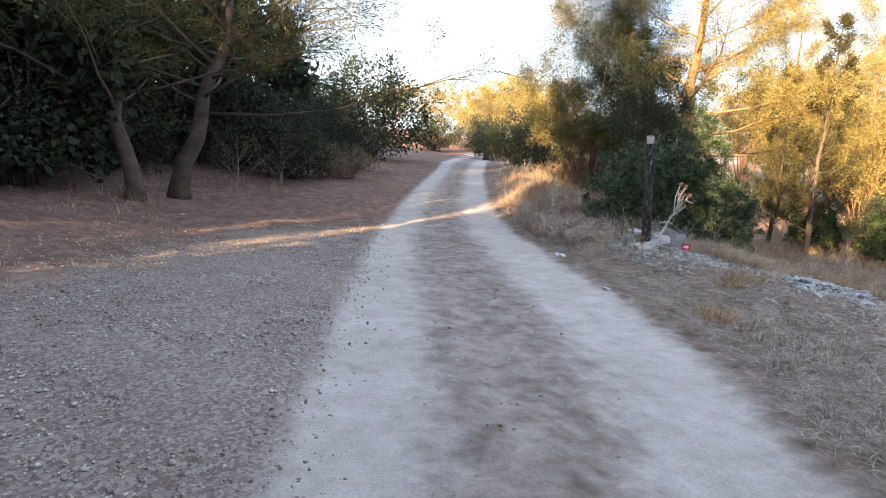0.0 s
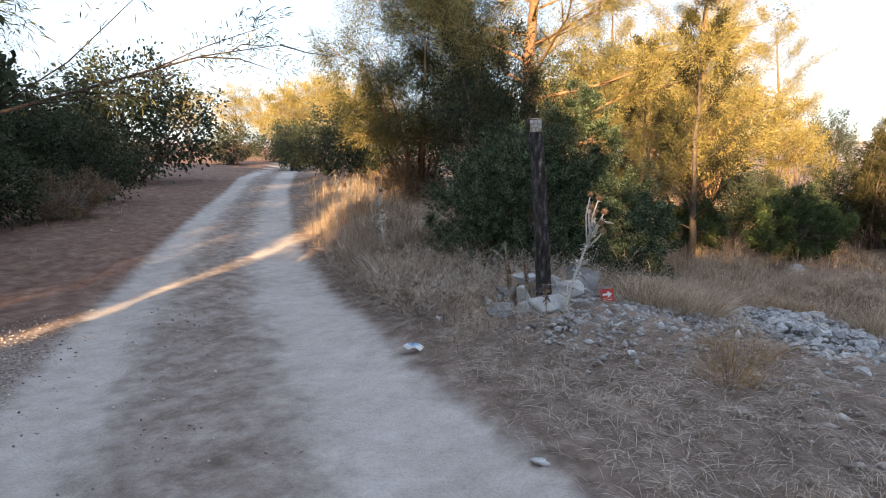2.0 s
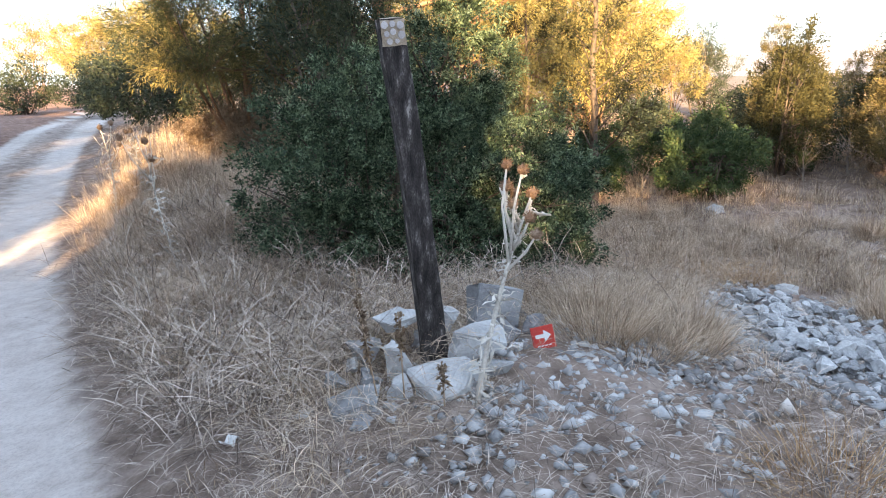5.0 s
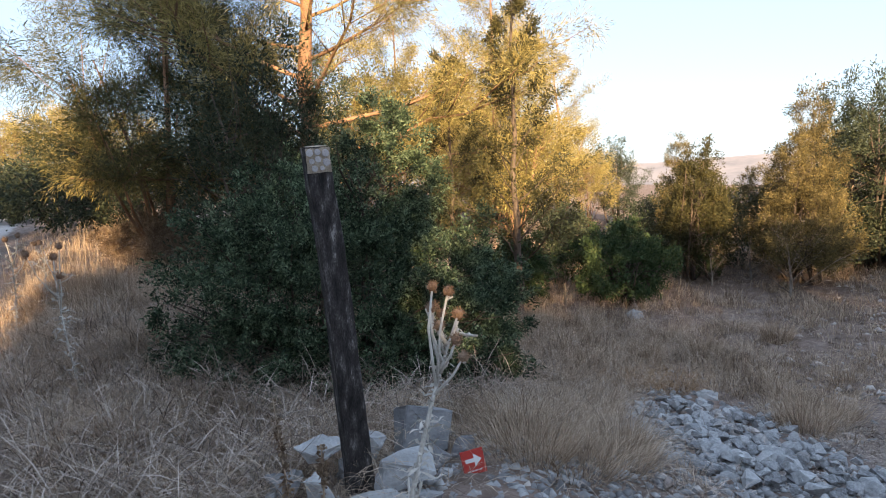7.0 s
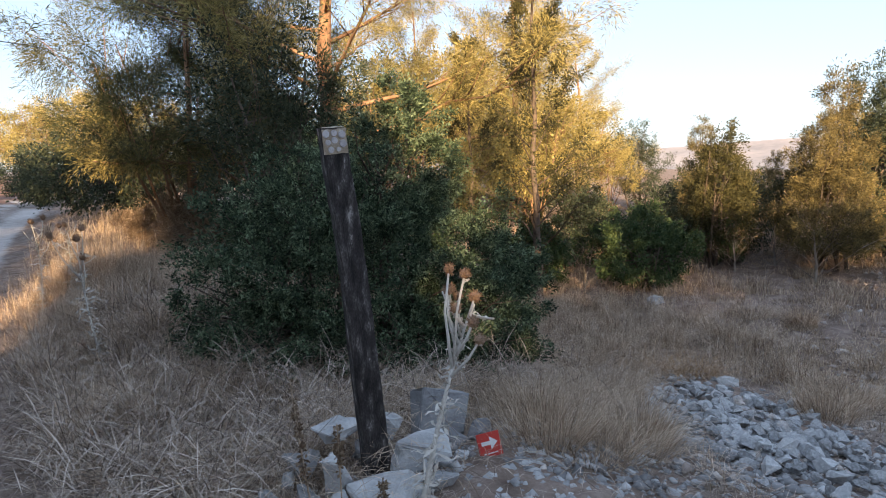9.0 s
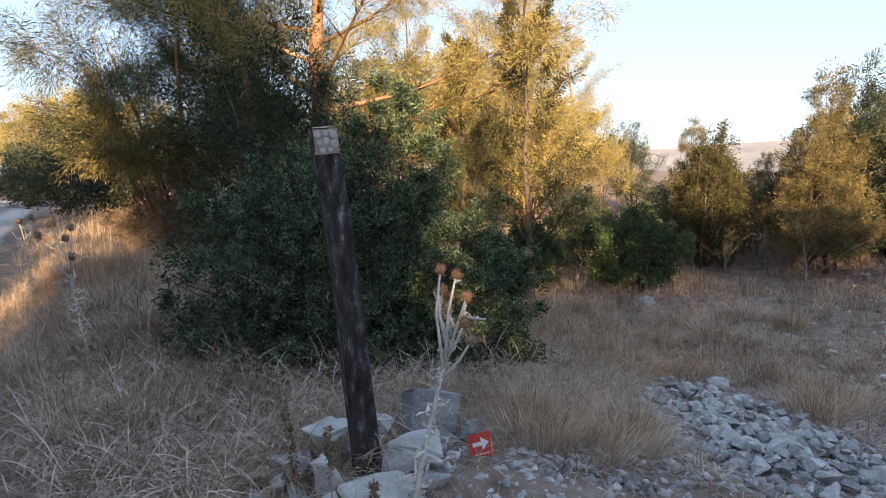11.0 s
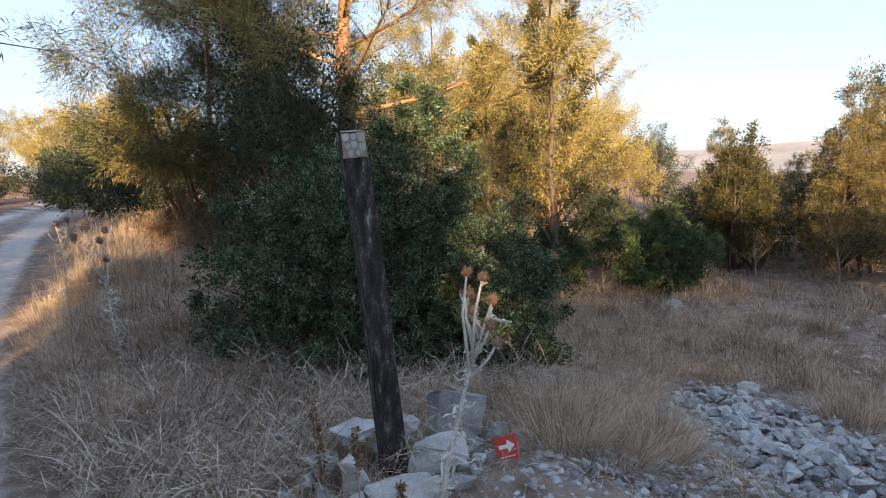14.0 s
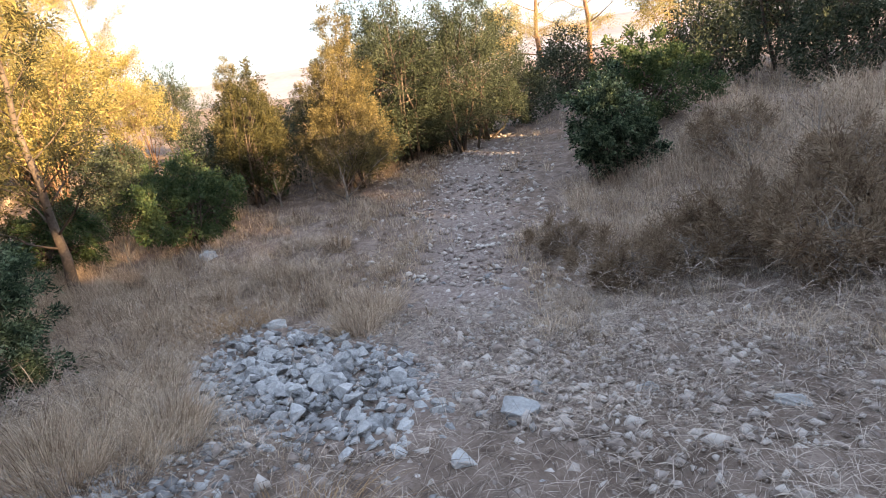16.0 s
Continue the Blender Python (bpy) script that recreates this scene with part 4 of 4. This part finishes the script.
# ---- stones ----
def stone_field(name, seed, n, box, sizes, weight, mat, label):
    """Loose stones, joined: squashed, jittered octahedra with eight faces."""
    rng = np.random.default_rng(seed)
    x, y = rng.uniform(box[0], box[1], n * 4), rng.uniform(box[2], box[3], n * 4)
    keep = rng.uniform(0, 1, n * 4) < weight(x, y)
    x, y = x[keep][:n], y[keep][:n]
    k = len(x)
    s = sizes[0] + (sizes[1] - sizes[0]) * rng.uniform(0, 1, k) ** 2.5
    o = np.array([(1, 0, 0), (0, 1, 0), (-1, 0, 0), (0, -1, 0), (0, 0, 1), (0, 0, -1)], float)
    P = o[None] * rng.uniform(0.6, 1.25, (k, 6, 1)) + rng.normal(0, 0.2, (k, 6, 3))
    P = P * np.stack([s, s * rng.uniform(0.6, 1, k), s * rng.uniform(0.4, 0.8, k)], 1)[:, None] * 0.5
    a = rng.uniform(0, 6.28, k)
    ca, sa = np.cos(a)[:, None], np.sin(a)[:, None]
    Q = np.stack([P[..., 0] * ca - P[..., 1] * sa, P[..., 0] * sa + P[..., 1] * ca, P[..., 2]], -1)
    Q += np.stack([x, y, height(x, y) + s * 0.1], 1)[:, None]
    f = np.array([(0, 1, 4), (1, 2, 4), (2, 3, 4), (3, 0, 4), (1, 0, 5), (2, 1, 5), (3, 2, 5), (0, 3, 5)])
    me = bpy.data.meshes.new(name)
    V = Q.reshape(-1, 3)
    Fc = (np.arange(k)[:, None, None] * 6 + f[None]).reshape(-1, 3)
    me.vertices.add(len(V))
    me.vertices.foreach_set("co", V.astype(np.float32).ravel())
    me.loops.add(Fc.size)
    me.loops.foreach_set("vertex_index", Fc.astype(np.int32).ravel())
    me.polygons.add(len(Fc))
    me.polygons.foreach_set("loop_start", np.arange(0, Fc.size, 3, dtype=np.int32))
    me.update()
    ob = part(name, me, mat)
    tagged(ob, label, "gravel", kind="stuff")


def gravel_weight(x, y):
    red, dust, chips, inside, trail = zones(x, y)
    return np.clip(chips * (1 - trail) * (1 - 0.75 * inside) + 0.25 * red * (1 - inside), 0, 1)


def trail_weight(x, y):
    return np.clip(zones(x, y)[4] ** 0.7 + 0.12 * smooth(3.2, 4.2, x) * (1 - smooth(6.5, 7.2, y)), 0, 1)


stone_field("gravel", 121, 30000, (-5.5, 2.2, 0.8, 10), (0.008, 0.036), gravel_weight, M_PEBBLE, "grey brown gravel beside and between the ruts")
stone_field("gravel", 122, 140, (-6, 2.6, 0.8, 16), (0.03, 0.075), lambda x, y: 0.35 * gravel_weight(x, y), M_PEBBLE, "larger loose stones on the track")
stone_field("gravel", 123, 5200, (3.6, 18, 3.0, 7.4), (0.025, 0.12), trail_weight, M_PEBBLE, "loose pale stones of the footpath")
stone_field("gravel", 124, 1900, (3.1, 5.9, 5.8, 7.6), (0.025, 0.1), lambda x, y: np.exp(-((x - 4.45) / 0.85) ** 2 - ((y - 6.7) / 0.5) ** 2), M_ROCK_BITS, "broken stones strewn below the post")
stone_field("gravel", 126, 3200, (3.2, 8.4, 2.0, 5.6), (0.018, 0.085), lambda x, y: np.exp(-((x - 5.6) / 1.5) ** 2 - ((y - 4.2) / 1.0) ** 2), M_PEBBLE, "loose broken stones at the foot of the bank")
stone_field("gravel", 125, 2600, (4.0, 8.6, 4.6, 7.9), (0.03, 0.1), lambda x, y: 0.06 + smooth(0, 0.3, pile_at(x, y)), M_ROCK_BITS, "smaller broken stones within the heap")


def stone_heap():
    rng = np.random.default_rng(131)
    heap = thing("stone_heap", ground_at(6.25, 6.3), "low heap of broken pale grey limestone beside the footpath", "stone heap")
    base = heap.matrix_basis.translation
    shapes = []
    for i in range(10):
        me = bpy.data.meshes.new("stone")
        bm = hull(rng, 13, (1, rng.uniform(0.65, 0.95), rng.uniform(0.5, 0.75)))
        bm.to_mesh(me)
        bm.free()
        me.materials.append(M_ROCK if i < 9 else M_ROCK_WHITE)
        shapes.append(me)
    done = 0
    while done < 300:
        x, y = rng.uniform(4.4, 8.1), rng.uniform(4.9, 7.7)
        k = float(pile_at(x, y))
        if k <= 0.0 or rng.uniform() > 0.12 + 1.3 * k:
            continue
        s = rng.uniform(0.05, 0.125) * (1.25 if rng.uniform() < 0.12 else 1)
        z = float(height(x, y)) + 0.035 * smooth(0, 0.5, k) + rng.uniform(-0.01, 0.035)
        ob = part("stone", shapes[int(rng.integers(0, 10))], None, heap)
        ob.matrix_basis = pose(x - base.x, y - base.y, z - base.z + 0.0, rng.uniform(-35, 35), rng.uniform(-35, 35), rng.uniform(0, 360)) @ Matrix.Diagonal((s, s, s, 1))
        done += 1


stone_heap()


def rock(seed, place, size, turn, mat, label, block=False, tilt=None):
    rng = np.random.default_rng(seed)
    tilt = rng.uniform(-15, 15, 2) if tilt is None else tilt
    m = pose(*place, float(tilt[0]), float(tilt[1]), turn)
    ob = part("rock", block_rock(rng, size) if block else worn_rock(rng, size), mat, None, "", m)
    tagged(ob, label, "rock", "rocks round the post")


rock(141, (3.860, 7.560, 0.300), (0.26, 0.17, 0.11), 12, M_ROCK_WHITE, "white wedge of limestone against the post", tilt=(4, 8))
rock(142, (3.700, 7.380, 0.190), (0.19, 0.15, 0.22), 60, M_ROCK_WHITE, "bluish white limestone block below the post", tilt=(10, -14))
rock(143, (3.745, 7.110, 0.140), (0.40, 0.25, 0.20), -40, M_ROCK_WHITE, "large white limestone boulder at the foot of the post", tilt=(6, 6))
rock(144, (3.410, 7.340, 0.090), (0.29, 0.25, 0.15), 10, M_ROCK, "flat blue grey stone in the dry grass")
rock(145, (4.400, 7.390, 0.235), (0.29, 0.13, 0.25), -30, M_ROCK_DARK, "upright grey slab with lichen behind the thistle", True, (-20, 13))
rock(146, (4.010, 7.170, 0.215), (0.26, 0.17, 0.30), -44, M_ROCK_WHITE, "pale grey boulder leaning beside the post", tilt=(-8, 24))
rock(147, (4.130, 7.500, 0.230), (0.16, 0.13, 0.15), 0, M_ROCK_WHITE, "white stone wedged behind the post")
rock(148, (3.600, 7.250, 0.110), (0.16, 0.13, 0.13), 30, M_ROCK_WHITE, "small white stone in the heap")
rock(149, (3.700, 7.590, 0.160), (0.20, 0.16, 0.14), 80, M_ROCK_DARK, "small dark stone at the back of the heap")
rock(150, (3.960, 7.010, 0.130), (0.17, 0.14, 0.12), -10, M_ROCK, "grey stone at the foot of the boulder")
rock(151, (4.370, 7.260, 0.150), (0.17, 0.14, 0.12), 15, M_ROCK_DARK, "dark stone under the slab")
rock(152, (3.590, 7.590, 0.140), (0.10, 0.08, 0.07), 15, M_ROCK_WHITE, "small round white stone")
rock(153, (4.250, 7.130, 0.130), (0.10, 0.08, 0.07), 15, M_ROCK_WHITE, "small stone beside the red sign")
rock(154, (3.980, 7.470, 0.160), (0.21, 0.19, 0.15), 55, M_ROCK_DARK, "dark stone packed round the post")
rock(155, (3.560, 7.430, 0.140), (0.15, 0.11, 0.11), 55, M_ROCK, "grey stone between the white ones")
rock(156, (4.480, 7.200, 0.150), (0.16, 0.09, 0.13), -40, M_ROCK_DARK, "brownish stone at the back of the red sign")
rock(157, (3.450, 7.560, 0.120), (0.14, 0.12, 0.09), 70, M_ROCK, "grey stone at the rim of the heap")
rock(158, (3.330, 7.180, 0.080), (0.13, 0.10, 0.08), 20, M_ROCK_DARK, "dark stone at the rim of the heap")


# ---- timber post ----
def post():
    p = thing("timber_post", ground_at(3.9, 7.35), "leaning blackened square timber post with pale top", "post")
    o = p.matrix_basis.translation
    line = [(3.915, 7.35, -0.02), (3.898, 7.346, 0.174), (3.86, 7.342, 0.6), (3.83, 7.34, 1.0), (3.795, 7.338, 1.32), (3.782, 7.338, 1.4), (3.745, 7.337, 1.68)]
    wid = [0.125, 0.122, 0.116, 0.112, 0.108, 0.108, 0.105]
    a = radians(-24)
    u, v = Vector((math.cos(a), math.sin(a), 0)), Vector((-math.sin(a), math.cos(a), 0))
    rng = np.random.default_rng(7)
    fine = np.linspace(0, 1, 40)
    s = np.linspace(0, 1, len(line))
    P = np.stack([np.interp(fine, s, np.array(line)[:, i]) for i in range(3)], 1)
    W = np.interp(fine, s, wid)
    corner = [(-0.5, -0.42), (-0.46, -0.5), (-0.15, -0.5), (0.15, -0.5), (0.46, -0.5), (0.5, -0.42), (0.5, 0.42), (0.46, 0.5), (-0.46, 0.5), (-0.5, 0.42)]
    V, F = [], []
    k = len(corner)
    for q, w in zip(P, W):
        for cx, cy in corner:
            j = rng.normal(0, 0.0012, 3)
            V.append(Vector(q) - o + u * cx * w + v * cy * w * 0.62 + Vector(j))
    for i in range(len(P) - 1):
        for j in range(k):
            F.append((i * k + j, i * k + (j + 1) % k, (i + 1) * k + (j + 1) % k, (i + 1) * k + j))
    F.append(tuple(range((len(P) - 1) * k, len(P) * k)))
    F.append(tuple(reversed(range(k))))
    part("shaft", shaped("shaft", V, F, False), M_POST, p)
    top, low = Vector(line[-1]), Vector(line[-2])
    up = (top - low).normalized()
    front = -v * 0.105 * 0.62 * 0.5
    bm = bmesh.new()
    bmesh.ops.create_cube(bm, size=1)
    bmesh.ops.scale(bm, vec=(0.1, 0.012, 0.1), verts=bm.verts)
    bmesh.ops.subdivide_edges(bm, edges=list(bm.edges), cuts=3, use_grid_fill=True)
    for vert in bm.verts:
        vert.co += Vector(rng.normal(0, 0.0016, 3))
    basis = Matrix((u, up.cross(u), up)).transposed().to_4x4()
    spot = top - o - up * 0.055 + front
    part("patch", bm, M_PALE, p, "pale glue patch at the top", Matrix.Translation(spot) @ basis)
    bm = hull(rng, 20, (0.11, 0.07, 0.012))
    part("cap", bm, M_PALE, p, "pale worn top", Matrix.Translation(top - o + up * 0.002) @ basis)
    disc = bpy.data.meshes.new("disc")
    bm = bmesh.new()
    bmesh.ops.create_cone(bm, segments=18, radius1=0.5, radius2=0.46, depth=0.2, cap_ends=True)
    bmesh.ops.rotate(bm, matrix=Matrix.Rotation(radians(90), 3, "X"), verts=bm.verts)
    bm.to_mesh(disc)
    bm.free()
    disc.materials.append(M_COIN)
    for x, z, s in ((-0.034, 0.03, 0.03), (0.0, 0.034, 0.026), (0.033, 0.03, 0.031), (-0.002, 0.004, 0.027), (-0.03, -0.004, 0.024), (0.032, -0.008, 0.032), (-0.022, -0.034, 0.026), (0.01, -0.032, 0.02)):
        ob = part("disc", disc, None, p)
        ob.matrix_basis = Matrix.Translation(spot) @ basis @ pose(x, -0.008, z) @ Matrix.Diagonal((s, 0.03, s, 1))


post()


# ---- red way mark ----
def red_sign():
    m = pose(4.345, 7.03, 0.175, -18, 0, -40) @ pose(0, 0, 0, 0, -8, 0)
    s = thing("trail_sign", m, "small square red plate with a white arrow, leaning on stones", "sign")
    bm = bmesh.new()
    bmesh.ops.create_cube(bm, size=1)
    bmesh.ops.scale(bm, vec=(0.114, 0.006, 0.114), verts=bm.verts)
    bmesh.ops.bevel(bm, geom=list(bm.edges), offset=0.0015, segments=1, affect="EDGES")
    part("plate", bm, M_RED, s)
    bm = bmesh.new()
    pts = [(-0.034, -0.008), (0.004, -0.008), (0.004, -0.0265), (0.036, 0.0), (0.004, 0.0265), (0.004, 0.008), (-0.034, 0.008)]
    f = bm.faces.new([bm.verts.new((x * 1.15, 0, z * 1.15 + 0.008)) for x, z in pts])
    r = bmesh.ops.extrude_face_region(bm, geom=[f])
    bmesh.ops.translate(bm, vec=(0, -0.0015, 0), verts=[g for g in r["geom"] if isinstance(g, bmesh.types.BMVert)])
    bmesh.ops.recalc_face_normals(bm, faces=bm.faces)
    part("arrow", bm, M_WHITE, s, "white arrow", pose(0, -0.0032, 0))
    for x, w in ((-0.03, 0.014), (-0.012, 0.012), (0.006, 0.016), (0.026, 0.014)):
        bm = bmesh.new()
        bmesh.ops.create_cube(bm, size=1)
        bmesh.ops.scale(bm, vec=(w, 0.001, 0.005), verts=bm.verts)
        part("text_bar", bm, M_WHITE, s, "", pose(x, -0.0036, -0.04))


red_sign()


# ---- dead thistles ----
def thistle(seed, base, tip, label, heads=5, thick=0.011):
    rng = np.random.default_rng(seed)
    t = thing("thistle", pose(*base), label, "thistle", "dead thistles")
    e = np.array(tip, float) - np.array(base, float)
    u = np.linspace(0, 1, 10)
    h = float(np.linalg.norm(e))
    bow = np.array([rng.normal(0, 0.03), rng.normal(0, 0.03), 0.06]) * h
    P = e * u[:, None] + bow * (np.sin(u * np.pi))[:, None]
    P[0] -= np.array([0, 0, 0.05])
    tb = Tubes()
    tb.add(P, thick * (1 - 0.62 * u), 7)
    part("stalk", tb.mesh("stalk"), M_THISTLE, t)
    away = unit(e)
    tips, twigs = [(P[-1], 1.0)], []
    for i in range(heads + 3):
        f = 0.56 + 0.36 * (i + rng.uniform(0, 0.6)) / (heads + 3)
        b = np.array([np.interp(f, u, P[:, k]) for k in range(3)])
        w = unit(away + rng.normal(0, 0.5, 3) + np.array([0, 0, 0.12]))
        ln = h * rng.uniform(0.92, 1.08) * (1.02 - f) * (1 if i % 3 else 0.5)
        end = b + w * ln
        mid = (b + end) / 2 + unit(w - away * 0.8) * ln * 0.09
        c = Tubes()
        c.add([b, mid, end], [thick * 0.62, thick * 0.5, thick * 0.4], 6)
        part("side_branch", c.mesh("side_branch"), M_THISTLE, t)
        for j in range(4):
            twigs.append((b + (end - b) * rng.uniform(0.15, 0.95), rng.uniform(0.02, 0.055)))
        tips.append((end, 0.9))
    for q, s in tips[:heads + 1]:
        V = []
        c = np.array(q)
        d = unit(rng.normal(0, 1, (70, 3)) + away * 0.6)
        r = 0.027 * s
        sd = unit(np.cross(d, rng.normal(0, 1, (70, 3)))) * 0.0022
        quad = np.stack([c + d * r * 0.3 - sd * 2, c + d * r * 0.3 + sd * 2, c + d * r * 1.5 + sd * 0.2, c + d * r * 1.5 - sd * 0.2], 1)
        bm = bmesh.new()
        bmesh.ops.create_icosphere(bm, subdivisions=2, radius=r)
        for vert in bm.verts:
            vert.co = vert.co * float(rng.uniform(0.85, 1.1)) + Vector(c)
        for qd in quad:
            bm.faces.new([bm.verts.new(z) for z in qd])
        part("flower_head", bm, M_HEAD, t)
    for i in range(84):
        f = 0.03 + 0.72 * ((i + rng.uniform(0, 1)) / 84) ** 1.2
        twigs.append((np.array([np.interp(f, u, P[:, k]) for k in range(3)]), rng.uniform(0.04, 0.17) * (1.25 - f)))
    for b, ln in twigs:
        w = unit(rng.normal(0, 1, 3) * np.array([1, 1, 0.4]) + away * 0.45)
        s = unit(np.cross(w, rng.normal(0, 1, 3)))
        bm = bmesh.new()
        spine = [b + w * ln * k / 5 + np.array([0, 0, -0.35 * ln * (k / 5) ** 2]) + s * 0.1 * ln * math.sin(k * 1.7) for k in range(6)]
        prev = None
        for k, q in enumerate(spine):
            wd = (0.0025 if k % 2 else 0.014) * (1 - k / 6)
            a, c2 = bm.verts.new(q - s * wd), bm.verts.new(q + s * wd)
            if prev:
                bm.faces.new([prev[0], prev[1], c2, a])
            prev = (a, c2)
        part("leaf", bm, M_THISTLE, t)


thistle(151, (3.72, 6.92, float(height(3.72, 6.92))), (4.30, 7.05, 0.9), "tall bleached dead thistle in front of the post", 8, 0.013)
thistle(152, (3.81, 10.14, float(height(3.81, 10.14))), (3.790, 10.360, 1.120), "dead brown thistle in the long grass", 3, 0.008)
thistle(153, (4.15, 12.56, float(height(4.15, 12.56))), (4.150, 12.560, 1.180), "dead thistle stalk beside the track", 2, 0.007)
thistle(154, (4.61, 13.04, float(height(4.61, 13.04))), (4.610, 13.040, 1.100), "short dead thistle stalk beside the track", 2, 0.007)


def seed_spike(seed, base, tip):
    rng = np.random.default_rng(seed)
    t = thing("seed_spike", pose(*base), "dry brown seed spike of a wild herb", "plant", "dry seed spikes")
    e = np.array(tip, float) - np.array(base, float)
    u = np.linspace(0, 1, 7)
    P = e * u[:, None]
    tb = Tubes()
    tb.add(P, 0.004 * (1 - 0.5 * u), 5)
    part("stalk", tb.mesh("stalk"), M_STRAW, t)
    c = e * rng.uniform(0.45, 1.0, (32, 1)) + rng.normal(0, 0.005, (32, 3))
    d = unit(rng.normal(0, 1, (32, 3)) + unit(e) * 0.5)
    part("seed_head", poly_mesh("seed_head", leaves(rng, c, d, 6, 0.012, 0.02, 0.005, 0.6)), M_DRY_LEAF, t)


for i, (px, py, pz, qx, qy, qz) in enumerate([(3.540, 7.380, 0.370, 3.500, 7.400, 0.670), (3.520, 7.140, 0.260, 3.520, 7.140, 0.530), (3.460, 7.250, 0.280, 3.430, 7.270, 0.480), (3.580, 6.960, 0.190, 3.580, 6.960, 0.320)]):
    seed_spike(160 + i, (px, py, min(pz, float(height(px, py)) + 0.05)), (qx, qy, qz))


# ---- litter ----
def wrapper(name, x, y, size, turn, label, blue=True):
    t = thing(name, ground_at(x, y, 0.012, turn), label, "litter")
    rng = np.random.default_rng(abs(int(x * 100)))
    bm = bmesh.new()
    bmesh.ops.create_grid(bm, x_segments=7, y_segments=5, size=0.5)
    for v in bm.verts:
        v.co = Vector((v.co.x * size[0], v.co.y * size[1], 0.012 * math.sin(v.co.x * 9) + rng.uniform(0, 0.012)))
    r = bmesh.ops.extrude_face_region(bm, geom=list(bm.faces))
    bmesh.ops.translate(bm, vec=(0, 0, 0.004), verts=[g for g in r["geom"] if isinstance(g, bmesh.types.BMVert)])
    part("foil", bm, M_WHITE, t)
    if blue:
        bm = bmesh.new()
        bmesh.ops.create_grid(bm, x_segments=5, y_segments=3, size=0.5)
        for v in bm.verts:
            v.co = Vector((v.co.x * size[0] * 0.5, v.co.y * size[1] * 0.6, 0.026 + 0.005 * math.sin(v.co.x * 9)))
        part("print", bm, M_BLUE, t, "faded blue print")


wrapper("wrapper", 2.44, 7.1, (0.13, 0.08), -50, "crumpled white wrapper with blue print on the verge")
wrapper("wrapper", 2.93, 7.55, (0.08, 0.05), 20, "small crumpled clear wrapper in the straw", False)
wrapper("tissue", 3.58, 6.08, (0.08, 0.05), 60, "crumpled white paper scrap on dry straw", False)
wrapper("tissue", -2.57, 9.97, (0.1, 0.07), 20, "white paper scrap on the red earth", False)


def single(seed, x, y, s, label):
    rng = np.random.default_rng(seed)
    ob = part("rock", worn_rock(rng, (s, s * 0.75, s * 0.55)), M_ROCK_WHITE, None, "", ground_at(x, y, s * 0.12, rng.uniform(0, 360)))
    tagged(ob, label, "rock")


single(171, 7.62, 6.9, 0.22, "white stone at the top of the stone heap")
single(172, 10.6, 8.75, 0.28, "white stone alone in dry grass")
single(173, 5.16, 4.87, 0.2, "pale flat stone beside the heap")
single(174, 4.76, 5.13, 0.15, "pale stone half sunk in straw")
single(175, 4.96, 3.67, 0.16, "pale stone below the bank")
single(176, 5.31, 4.24, 0.13, "small pale stone in straw")
single(177, 2.11, 5.35, 0.1, "small white stone at the edge of the track")
